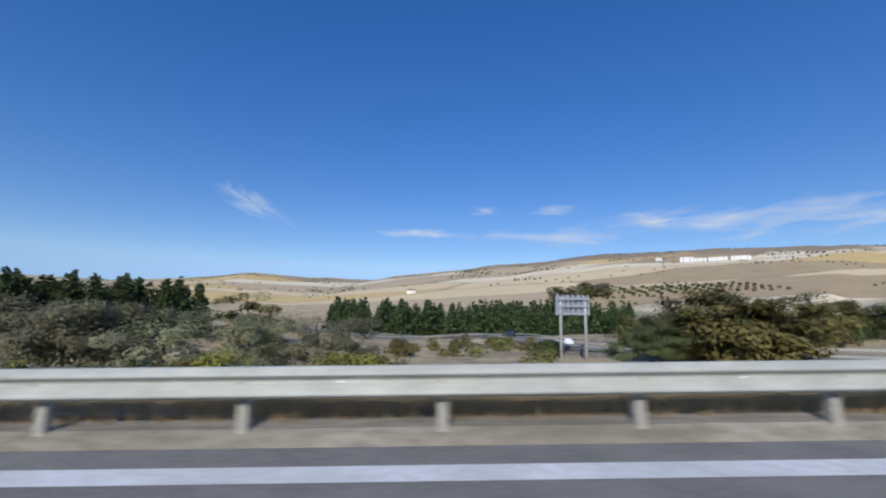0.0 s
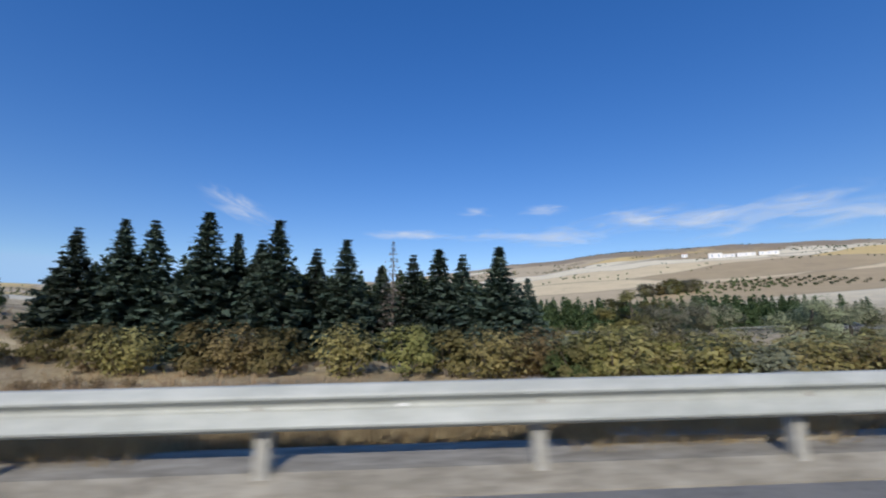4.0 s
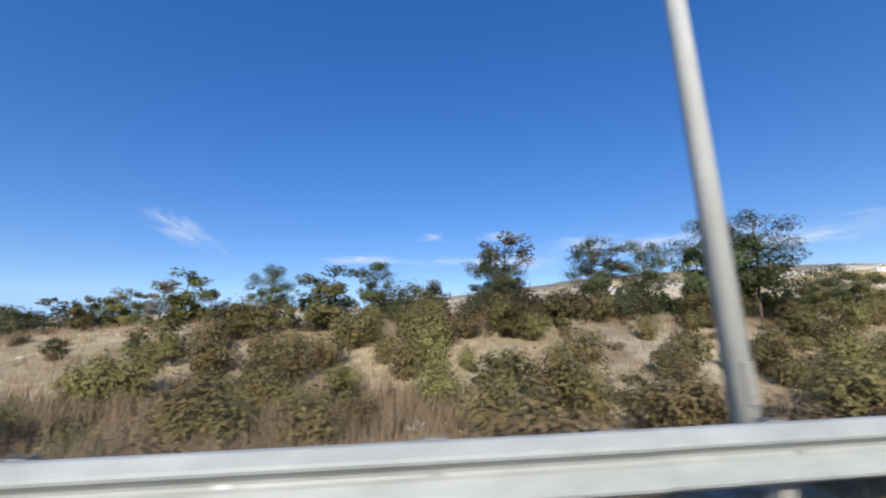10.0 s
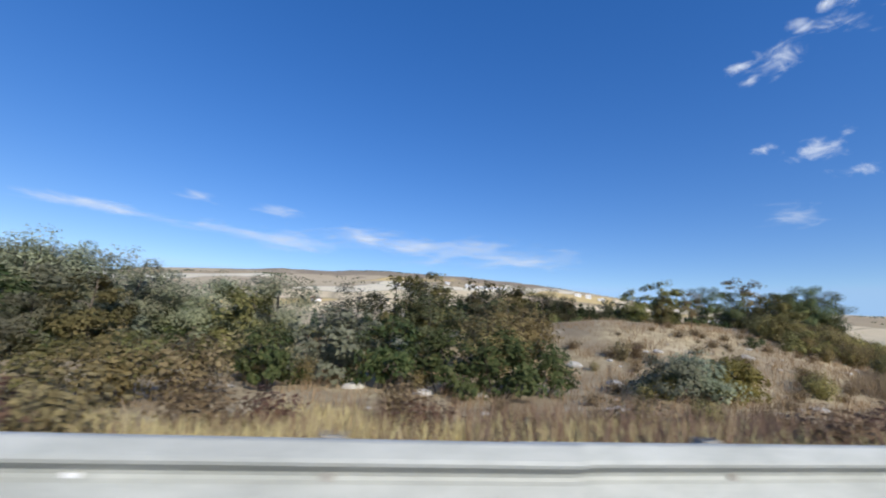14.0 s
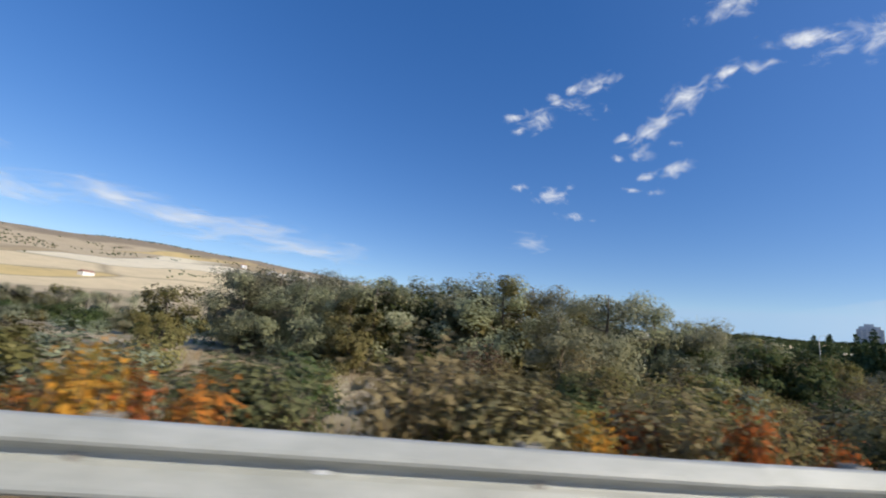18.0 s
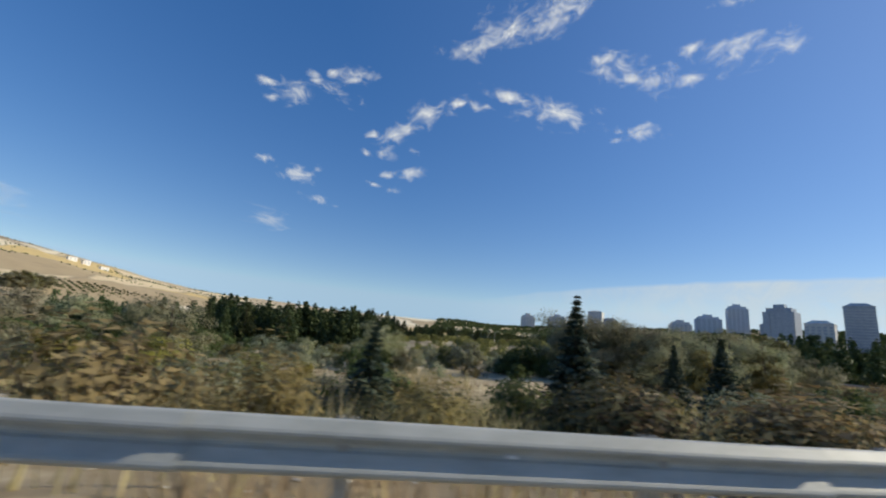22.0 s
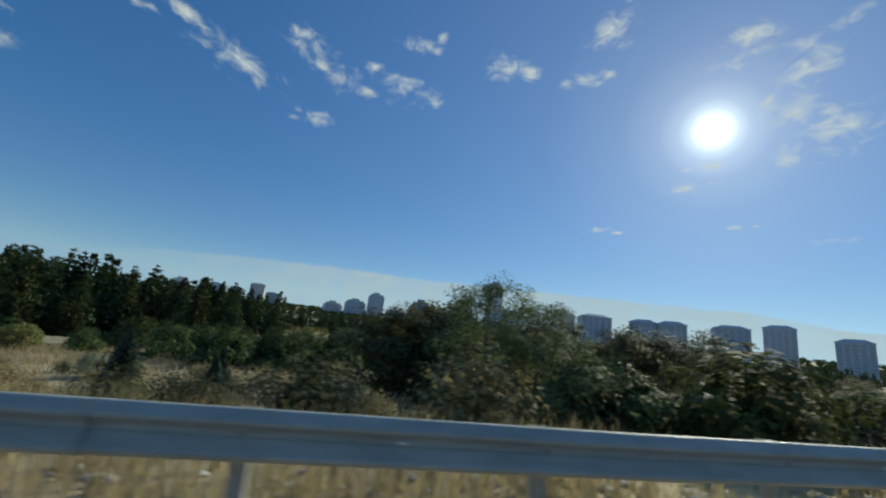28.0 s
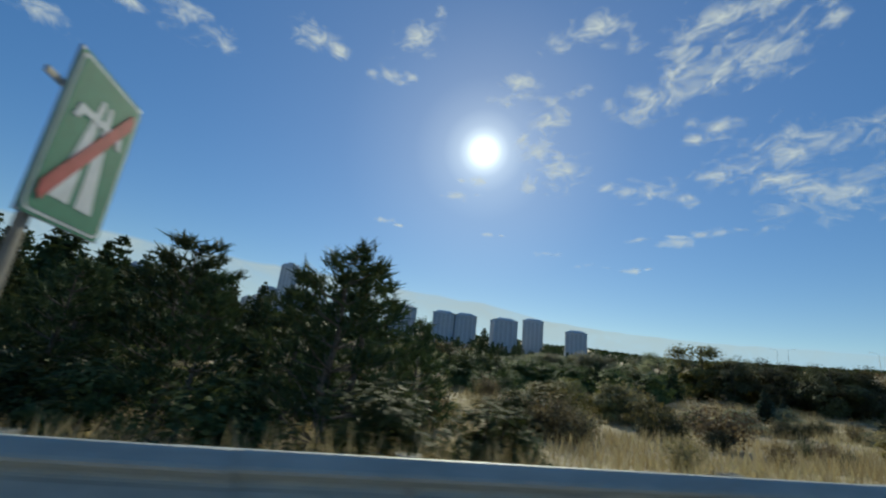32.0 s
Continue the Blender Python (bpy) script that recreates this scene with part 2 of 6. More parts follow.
def near_road(x, y):
    """Distance along and to the right of the rail for arrays of points."""
    best_s, best_o = np.zeros(x.shape), np.zeros(x.shape)
    k = slice(0, len(SS), 2)
    bx, by, bs, bp = RX[k], RY[k], SS[k], PSI[k]
    for i in range(0, len(x), 4000):
        dx, dy = x[i:i + 4000, None] - bx, y[i:i + 4000, None] - by
        j = np.argmin(dx * dx + dy * dy, axis=1)
        r = np.arange(len(j))
        best_s[i:i + 4000] = bs[j]
        best_o[i:i + 4000] = -dx[r, j] * np.sin(bp[j]) + dy[r, j] * np.cos(bp[j])
        far = np.hypot(dx[r, j], dy[r, j])
        best_o[i:i + 4000] = np.sign(best_o[i:i + 4000]) * np.maximum(np.abs(best_o[i:i + 4000]), far * 0.999)
    return best_s, best_o


def verge(s, o):
    """Height of the ground beside the rail, against the road."""
    low = ease((100 - s) / 45)
    bank = ease((s - 108) / 30) * ease((268 - s) / 30)
    rest = np.clip(1 - low - bank, 0, 1)
    o = np.maximum(o, 0)
    fall = -0.2 - 5.2 * ease((o - 1.5) / 24)
    rise = -0.2 - 1.7 * ease((o - 1.2) / 7) + 5.0 * ease((o - 12) / 21)
    flat = -0.2 - 1.3 * ease((o - 1.2) / 10) - 1.2 * ease((150 - s) / 60) * ease((o - 4) / 12)
    return (low * fall + bank * rise + rest * flat) / (low + bank + rest)


def smooth(a, n, axis):
    k = np.ones(n) / n
    return np.apply_along_axis(lambda v: np.convolve(np.pad(v, n // 2, mode="edge"), k, "valid"), axis, a)


def axis_lines(lo, hi, cell, reach):
    inner = list(np.arange(lo, hi, cell))
    out, c = [], cell
    p = 0.0
    while p < reach:
        c *= 1.06
        p += c
        out.append(p)
    return np.array([lo - v for v in reversed(out)] + inner + [inner[-1] + v for v in out])


GX, GY = axis_lines(-400, 110, 2.0, 4700), axis_lines(-26, 236, 2.0, 4700)
gx, gy = np.meshgrid(GX, GY)
fs, fo = near_road(gx.ravel(), gy.ravel())
fs, fo = fs.reshape(gx.shape), fo.reshape(gx.shape)
num, den = np.zeros(gx.shape), np.zeros(gx.shape)
for i in range(0, len(SS), 8):
    w = 1.0 / ((gx - RX[i]) ** 2 + (gy - RY[i]) ** 2 + 9.0) ** 1.5
    num, den = num + w * RZ[i], den + w
base = num / den
prof = verge(fs, np.minimum(fo, 60))
soft = prof
for _ in range(3):
    soft = smooth(smooth(soft, 13, 0), 13, 1)
side = ease((fo - 30) / 25)
prof = prof * (1 - side) + soft * side
rr = np.hypot(gx - HILL_AT[0], gy - HILL_AT[1])
az = np.degrees(np.arctan2(-(gx - HILL_AT[0]), gy - HILL_AT[1]))
az = np.where(az > 110, az - 360, az)
rg = np.array(RIDGE)
crest = np.tan(np.radians(np.interp(az, rg[:, 0], rg[:, 1]))) * HILL_R
up = np.clip((rr - HILL_FOOT) / (HILL_R - HILL_FOOT), 0, 1) ** 1.1
land = crest * up * (1 - 0.12 * np.clip((rr - HILL_R) / HILL_R, 0, 3))
outside = ease((-fo - 16) / 65) * ease((fs - 285) / 40) * ease((500 - fs) / 40)
GZ = base + prof + land + 12.0 * outside
# on the carriageway the ground lies under the asphalt; beyond it the far verge
GZ = np.where((fo > -14) & (fo < -0.9), base - 0.3, GZ)
GZ = np.where((fo >= -0.9) & (fo < 1.3), base - 0.1, GZ)


def rough_ground(x, y):
    v = Vector((x * 0.06, y * 0.06, 0.0))
    w = Vector((x * 0.35, y * 0.35, 5.0))
    return noise.noise(v) * 0.55 + noise.noise(w) * 0.16


bump_h = np.array([rough_ground(a, b) for a, b in zip(gx.ravel(), gy.ravel())]).reshape(gx.shape)
far_h = np.array([noise.noise(Vector((a * 0.004, b * 0.004, 2.0))) + 0.5 * noise.noise(Vector((a * 0.011, b * 0.011, 3.0)))
                  for a, b in zip(gx.ravel(), gy.ravel())]).reshape(gx.shape)
GZ = GZ + bump_h * ease((np.abs(fo + 6.5) - 8) / 5) + far_h * 7.0 * ease((rr - 350) / 500)


def height(x, y):
    i = int(np.clip(np.searchsorted(GX, x) - 1, 0, len(GX) - 2))
    j = int(np.clip(np.searchsorted(GY, y) - 1, 0, len(GY) - 2))
    u, v = (x - GX[i]) / (GX[i + 1] - GX[i]), (y - GY[j]) / (GY[j + 1] - GY[j])
    return float((GZ[j, i] * (1 - u) + GZ[j, i + 1] * u) * (1 - v) + (GZ[j + 1, i] * (1 - u) + GZ[j + 1, i + 1] * u) * v)


def mesh_from(name, verts, faces, mat, smooth_faces=False):
    me = bpy.data.meshes.new(name)
    me.from_pydata(verts, [], faces)
    me.materials.append(mat)
    if smooth_faces:
        me.polygons.foreach_set("use_smooth", [True] * len(me.polygons))
    me.update()
    return me


def land_material():
    """Dry soil and straw near by; further off strips of stubble, fallow and scrub on the slopes."""
    m = surface("dry_land", (0.34, 0.255, 0.13), (0.56, 0.455, 0.26), 1.3, 0.95, fine=9, bump=0.9, c3=(0.23, 0.175, 0.105), big=0.8)
    nt = m.node_tree
    n, l = nt.nodes, nt.links
    b = n["Principled BSDF"]
    soil = b.inputs["Base Color"].links[0].from_socket
    geo = n.new("ShaderNodeNewGeometry")
    # bare chalky patches where the turf has slipped
    pz = n.new("ShaderNodeTexNoise")
    pz.inputs["Scale"].default_value = 0.17
    pz.inputs["Detail"].default_value = 9
    pz.inputs["Roughness"].default_value = 0.68
    l.new(geo.outputs["Position"], pz.inputs[0])
    pr = n.new("ShaderNodeMapRange")
    pr.inputs["From Min"].default_value, pr.inputs["From Max"].default_value = 0.54, 0.66
    pr.inputs["To Max"].default_value = 0.65
    l.new(pz.outputs[0], pr.inputs[0])
    bare = n.new("ShaderNodeMix")
    bare.data_type = "RGBA"
    l.new(pr.outputs[0], bare.inputs["Factor"])
    l.new(soil, bare.inputs[6])
    bare.inputs[7].default_value = (0.6, 0.505, 0.34, 1)
    near_col = bare.outputs[2]
    mp = n.new("ShaderNodeMapping")
    mp.inputs["Rotation"].default_value = (0, 0, radians(35))
    mp.inputs["Scale"].default_value = (0.0028, 0.0088, 0.0)
    bend = n.new("ShaderNodeTexNoise")
    bend.inputs["Scale"].default_value = 0.006
    bend.inputs["Detail"].default_value = 2
    l.new(geo.outputs["Position"], bend.inputs[0])
    bent = n.new("ShaderNodeVectorMath")
    bent.operation = "MULTIPLY_ADD"
    bent.inputs[1].default_value = (90, 90, 0)
    l.new(bend.outputs["Color"], bent.inputs[0])
    l.new(geo.outputs["Position"], bent.inputs[2])
    l.new(bent.outputs[0], mp.inputs[0])
    vor = n.new("ShaderNodeTexVoronoi")
    vor.inputs["Scale"].default_value = 1.0
    l.new(mp.outputs[0], vor.inputs[0])
    ramp = n.new("ShaderNodeValToRGB")
    ramp.color_ramp.interpolation = "CONSTANT"
    cols = ((0.0, (0.44, 0.33, 0.18)), (0.2, (0.7, 0.56, 0.33)), (0.42, (0.64, 0.47, 0.19)), (0.62, (0.52, 0.41, 0.25)), (0.76, (0.78, 0.68, 0.47)))
    el = ramp.color_ramp.elements
    el[0].position, el[0].color = cols[0][0], rgba(cols[0][1])
    el[1].position, el[1].color = cols[1][0], rgba(cols[1][1])
    for p, c in cols[2:]:
        e = el.new(p)
        e.color = rgba(c)
    sp = n.new("ShaderNodeSeparateColor")
    l.new(vor.outputs["Color"], sp.inputs[0])
    l.new(sp.outputs[0], ramp.inputs[0])
    # tracks and weedy banks between the fields
    rim = n.new("ShaderNodeTexVoronoi")
    rim.feature = "DISTANCE_TO_EDGE"
    rim.inputs["Scale"].default_value = 1.0
    l.new(mp.outputs[0], rim.inputs[0])
    thin = n.new("ShaderNodeMapRange")
    thin.inputs["From Min"].default_value, thin.inputs["From Max"].default_value = 0.0, 0.035
    thin.inputs["To Min"].default_value, thin.inputs["To Max"].default_value = 0.75, 0.0
    l.new(rim.outputs["Distance"], thin.inputs[0])
    fields = n.new("ShaderNodeMix")
    fields.data_type = "RGBA"
    l.new(thin.outputs[0], fields.inputs["Factor"])
    l.new(ramp.outputs[0], fields.inputs[6])
    fields.inputs[7].default_value = (0.31, 0.24, 0.14, 1)
    # scrub on the hills
    nz = n.new("ShaderNodeTexNoise")
    nz.inputs["Scale"].default_value = 0.012
    nz.inputs["Detail"].default_value = 9
    nz.inputs["Roughness"].default_value = 0.7
    l.new(geo.outputs["Position"], nz.inputs[0])
    r2 = n.new("ShaderNodeValToRGB")
    r2.color_ramp.elements[0].position, r2.color_ramp.elements[1].position = 0.6, 0.78
    l.new(nz.outputs[0], r2.inputs[0])
    sc = n.new("ShaderNodeMix")
    sc.data_type = "RGBA"
    l.new(r2.outputs[0], sc.inputs["Factor"])
    l.new(fields.outputs[2], sc.inputs[6])
    sc.inputs[7].default_value = (0.2, 0.155, 0.1, 1)
    # above the tilled slopes the hills are rough brown pasture
    hz = n.new("ShaderNodeSeparateXYZ")
    l.new(geo.outputs["Position"], hz.inputs[0])
    wav = n.new("ShaderNodeMath")
    wav.operation = "MULTIPLY_ADD"
    wav.inputs[1].default_value = 90.0
    l.new(nz.outputs[0], wav.inputs[0])
    l.new(hz.outputs[2], wav.inputs[2])
    top_mix = n.new("ShaderNodeMapRange")
    top_mix.inputs["From Min"].default_value, top_mix.inputs["From Max"].default_value = 152, 166
    l.new(wav.outputs[0], top_mix.inputs[0])
    sd = n.new("ShaderNodeMix")
    sd.data_type = "RGBA"
    l.new(top_mix.outputs[0], sd.inputs["Factor"])
    l.new(sc.outputs[2], sd.inputs[6])
    sd.inputs[7].default_value = (0.29, 0.22, 0.135, 1)
    sx = n.new("ShaderNodeVectorMath")
    sx.operation = "DISTANCE"
    sx.inputs[1].default_value = (-150, 60, 0)
    l.new(geo.outputs["Position"], sx.inputs[0])
    mr = n.new("ShaderNodeMapRange")
    mr.inputs["From Min"].default_value, mr.inputs["From Max"].default_value = 230, 420
    l.new(sx.outputs["Value"], mr.inputs[0])
    fin = n.new("ShaderNodeMix")
    fin.data_type = "RGBA"
    l.new(mr.outputs[0], fin.inputs["Factor"])
    l.new(near_col, fin.inputs[6])
    fz = n.new("ShaderNodeTexNoise")
    fz.inputs["Scale"].default_value = 0.045
    fz.inputs["Detail"].default_value = 10
    fz.inputs["Roughness"].default_value = 0.75
    l.new(geo.outputs["Position"], fz.inputs[0])
    fr = n.new("ShaderNodeMapRange")
    fr.inputs["From Min"].default_value, fr.inputs["From Max"].default_value = 0.36, 0.62
    fr.inputs["To Min"].default_value, fr.inputs["To Max"].default_value = 0.9, 1.06
    l.new(fz.outputs[0], fr.inputs[0])
    fh = n.new("ShaderNodeHueSaturation")
    fh.inputs["Saturation"].default_value = 1.0
    l.new(fr.outputs[0], fh.inputs["Value"])
    l.new(sd.outputs[2], fh.inputs["Color"])
    l.new(fh.outputs[0], fin.inputs[7])
    l.new(fin.outputs[2], b.inputs["Base Color"])
    return m


nx, ny = len(GX), len(GY)
idx = np.arange(nx * ny).reshape(ny, nx)
quads = np.stack([idx[:-1, :-1], idx[:-1, 1:], idx[1:, 1:], idx[1:, :-1]], -1).reshape(-1, 4)
verts = np.stack([gx.ravel(), gy.ravel(), GZ.ravel()], -1)
ground = new("ground", mesh_from("ground", verts.tolist(), quads.tolist(), land_material(), True))
tagged(ground, "dry tan soil and straw with stony banks and hills", "ground", kind="structure")


def strip(name, s0, s1, offs, dz, mat, step=2.0):
    """A ribbon along the road through the given offsets, dz above it."""
    vs, fcs = [], []
    ss = list(np.arange(s0, s1, step)) + [s1]
    k = len(offs)
    for s in ss:
        for o, h in zip(offs, dz):
            vs.append(tuple(on_road(s, o, h)))
    for i in range(len(ss) - 1):
        for j in range(k - 1):
            a = i * k + j
            fcs.append((a, a + 1, a + k + 1, a + k))
    return new(name, mesh_from(name, vs, fcs, mat))


road = tagged(strip("road", -155, 722, (-13.5, -0.05, -0.05), (0.0, 0.0, -0.3), M_ASPHALT), "grey worn asphalt carriageway", "road", kind="structure")
apron = tagged(strip("pavement", -155, 118, (-0.06, -0.04, 0.04, 0.16, 0.6, 0.8, 0.92), (-0.2, 0.01, 0.06, 0.12, 0.14, 0.1, -0.3), M_GRAVEL), "pale grey gravel shoulder at the foot of the rail", "road edge", kind="structure")
shoulder = tagged(strip("pavement", 118, 722, (-0.42, -0.42, -0.12, 0.1), (-0.2, 0.03, 0.035, -0.3), M_SHOULDER), "pale cracked concrete edge strip under the guard rail", "road edge", kind="structure")
edge_line = tagged(strip("trim", -155, 722, (-0.9, -0.56), (0.006, 0.006), M_PAINT), "solid white painted edge line", "road marking", kind="structure")


# ---- building kit ----
def part(name, me, parent, label="", m=None):
    ob = new(name, me)
    ob.parent = parent
    if m is not None:
        ob.matrix_basis = m
    if label:
        tagged(ob, label)
    return ob


def bm_mesh(name, bm, mat, smooth_faces=False):
    me = bpy.data.meshes.new(name)
    bm.normal_update()
    bm.to_mesh(me)
    bm.free()
    me.materials.append(mat)
    if smooth_faces:
        me.polygons.foreach_set("use_smooth", [True] * len(me.polygons))
    return me


def box(bm, x0, x1, y0, y1, z0, z1, bevel=0.0):
    r = bmesh.ops.create_cube(bm, size=1.0)
    vs = r["verts"]
    for v in vs:
        v.co = Vector(((x0 + x1) / 2 + v.co.x * (x1 - x0), (y0 + y1) / 2 + v.co.y * (y1 - y0), (z0 + z1) / 2 + v.co.z * (z1 - z0)))
    if bevel:
        es = list({e for v in vs for e in v.link_edges})
        bmesh.ops.bevel(bm, geom=es, offset=bevel, segments=2, affect="EDGES", profile=0.5)


def extrude_profile(points, x0, x1, close=True):
    """Verts and faces of a closed (y, z) profile run from x0 to x1."""
    n = len(points)
    vs = [(x0, y, z) for y, z in points] + [(x1, y, z) for y, z in points]
    fs = [(i, (i + 1) % n, n + (i + 1) % n, n + i) for i in range(n if close else n - 1)]
    if close:
        fs += [tuple(range(n - 1, -1, -1)), tuple(range(n, 2 * n))]
    return vs, fs


def tube(path, radii, sides=7):
    """Verts and faces of a tapered tube along a path of points."""
    vs, fs = [], []
    for i, p in enumerate(path):
        p = Vector(p)
        d = (Vector(path[min(i + 1, len(path) - 1)]) - Vector(path[max(i - 1, 0)])).normalized()
        a = d.orthogonal().normalized()
        b = d.cross(a)
        for k in range(sides):
            q = 2 * math.pi * k / sides
            vs.append(tuple(p + (a * math.cos(q) + b * math.sin(q)) * radii[i]))
    for i in range(len(path) - 1):
        for k in range(sides):
            fs.append((i * sides + k, i * sides + (k + 1) % sides, (i + 1) * sides + (k + 1) % sides, (i + 1) * sides + k))
    fs.append(tuple(range(sides - 1, -1, -1)))
    fs.append(tuple(range((len(path) - 1) * sides, len(path) * sides)))
    return vs, fs


def join_lists(pieces):
    """One mesh of several tubes, grown together at a root below the ground."""
    vs, fs = [(0, 0, -0.3)], []
    for v, f in pieces:
        k = len(vs)
        vs += list(v)
        fs += [tuple(i + k for i in q) for q in f]
        fs.append((0, k, k + 1))
    return vs, fs


# ---- plants ----
def leaf_quads(rng, pts, size, up=0.35, long=1.9, out=None):
    """One pointed leaf (or leaf spray) at each point, turned outwards where a way out is given."""
    n = len(pts)
    nrm = rng.normal(size=(n, 3))
    if out is not None:
        nrm = nrm * 0.42 + out
    nrm[:, 2] += up * 2
    nrm /= np.linalg.norm(nrm, axis=1)[:, None]
    t = np.cross(nrm, rng.normal(size=(n, 3)))
    t /= np.linalg.norm(t, axis=1)[:, None] + 1e-9
    b = np.cross(nrm, t)
    sz = (size * rng.uniform(0.6, 1.4, n))[:, None]
    blade = np.stack([pts - t * sz * long * 0.6, pts + t * sz * long * 0.3 - b * sz * 0.62, pts + t * sz * long * 0.35 + b * sz * 0.62], 1)
    fc = np.arange(3 * n).reshape(n, 3)
    return blade.reshape(-1, 3), fc


def crown_mesh(name, rng, centres, radii, per, size, mat, up=0.35, squash=0.75):
    c = np.repeat(np.asarray(centres), per, axis=0)
    r = np.repeat(np.asarray(radii), per)[:, None]
    d = rng.normal(size=c.shape)
    d /= np.linalg.norm(d, axis=1)[:, None]
    d *= rng.uniform(0.25, 1.0, (len(c), 1)) ** 0.6
    d[:, 2] *= squash
    p = c + d * r
    out = p - p.mean(axis=0) * np.array((1, 1, 0.6))
    out /= np.linalg.norm(out, axis=1)[:, None] + 1e-9
    v, f = leaf_quads(rng, p, size, up, out=out * 1.1 + d * 0.5)
    return mesh_from(name, v.tolist(), f.tolist(), mat)


def wiggle(rng, a, b, n, amp):
    a, b = np.asarray(a, float), np.asarray(b, float)
    out = []
    for i in range(n + 1):
        u = i / n
        out.append(tuple(a + (b - a) * u + rng.normal(size=3) * amp * math.sin(math.pi * u)))
    return out


def bush_proto(name, seed, mat, h=2.0, w=2.2, clumps=34, per=34, leaf=0.13, stems=6):
    rng = np.random.default_rng(seed)
    cs, rs, pcs = [], [], []
    for _ in range(clumps):
        a, q = rng.uniform(0, 2 * math.pi), rng.uniform(0.1, 1) ** 0.6
        zz = rng.uniform(0.12, 1.0)
        rad = w / 2 * q * (1.05 - 0.55 * zz ** 2) * (1 + 0.25 * math.sin(3 * a + seed))
        cs.append((rad * math.cos(a), rad * math.sin(a), h * zz * (1 - 0.22 * q) * 0.93))
        rs.append(rng.uniform(0.2, 0.4) * (h + w) / 4)
    crown = crown_mesh("crown", rng, cs, rs, per, leaf, mat)
    for k in range(stems):
        e = cs[(k * 5) % len(cs)]
        p = wiggle(rng, (rng.normal() * 0.08, rng.normal() * 0.08, -0.15), e, 3, 0.06)
        pcs.append(tube(p, (0.035, 0.028, 0.02, 0.008), 5))
    root = new(name)
    part("crown", crown, root)
    part("stem", mesh_from("stem", *join_lists(pcs), M_BARK), root)
    return root


def vase_proto(name, seed, mat, h=2.0, w=1.7, stems=16, leaves=75, leaf=0.075):
    """An upright shrub: stems fan out from one foot, leaves all along them with gaps between."""
    rng = np.random.default_rng(seed)
    pts, pcs = [], []
    for k in range(stems):
        a, q = k * 2.4 + rng.uniform(-0.3, 0.3), math.sqrt((k + 0.5) / stems)
        tip = np.array((math.cos(a) * w / 2 * q, math.sin(a) * w / 2 * q, h * (1.0 - 0.45 * q ** 2) * rng.uniform(0.8, 1.0)))
        foot = np.array((math.cos(a) * 0.06, math.sin(a) * 0.06, -0.15))
        p = wiggle(rng, foot, tip, 2, 0.05)
        pcs.append(tube(p, (0.022, 0.015, 0.004), 3))
        u = rng.uniform(0.18, 1.03, leaves) ** 0.8
        pts.append(foot + (tip - foot) * u[:, None] + rng.normal(size=(leaves, 3)) * (0.05 + 0.13 * w * np.minimum(u, 1.25 - u) + 0.03)[:, None])
    pts = np.concatenate(pts)
    pts[:, 2] = np.maximum(pts[:, 2], 0.05)
    out = pts - np.array((0, 0, h * 0.4))
    out /= np.linalg.norm(out, axis=1)[:, None] + 1e-9
    v, f = leaf_quads(rng, pts, leaf, 0.3, out=out)
    root = new(name)
    part("crown", mesh_from("crown", v.tolist(), f.tolist(), mat), root)
    part("stem", mesh_from("stem", *join_lists(pcs), M_BARK), root)
    return root


def tuft_pine_proto(name, seed, mat, h=6.0, w=4.0, levels=9, arms=6):
    """A young pine: whorls of rising branches that end in brushes of needles."""
    rng = np.random.default_rng(seed)
    root = new(name)
    pcs = [tube(wiggle(rng, (0, 0, -0.3), (0, 0, h * 0.95), 5, 0.06), (0.11, 0.095, 0.08, 0.06, 0.035, 0.012), 7)]
    pts, ways = [], []
    for i in range(levels):
        u = 0.1 + 0.86 * i / (levels - 1)
        for k in range(arms if u < 0.85 else 4):
            a = i * 0.9 + k * 2 * math.pi / arms + rng.uniform(-0.35, 0.35)
            ln = (w / 2 * (1 - u) ** 0.6 + 0.2) * rng.uniform(0.6, 1.1)
            b = np.array((0, 0, h * u))
            e = b + np.array((math.cos(a) * ln, math.sin(a) * ln, ln * rng.uniform(0.35, 0.8)))
            pcs.append(tube([tuple(b), tuple((b + e) / 2 - np.array((0, 0, 0.08 * ln))), tuple(e)], (0.03, 0.02, 0.008), 4))
            for f in (0.72, 1.0):
                m = 26
                d = (e - b) / np.linalg.norm(e - b) * 0.6 + np.array((0, 0, 0.5))
                dirs = rng.normal(size=(m, 3)) * 0.55 + d
                pts.append(b + (e - b) * f + rng.normal(size=(m, 3)) * 0.1)
                ways.append(dirs / np.linalg.norm(dirs, axis=1)[:, None])
    p, d = np.concatenate(pts), np.concatenate(ways)
    sd = np.cross(d, rng.normal(size=d.shape))
    sd /= np.linalg.norm(sd, axis=1)[:, None]
    v = np.stack([p - sd * 0.035, p + sd * 0.035, p + d * rng.uniform(0.25, 0.5, (len(p), 1))], 1).reshape(-1, 3)
    part("crown", mesh_from("crown", v.tolist(), np.arange(len(v)).reshape(-1, 3).tolist(), mat), root)
    part("trunk", mesh_from("trunk", *join_lists(pcs), M_BARK), root)
    return root


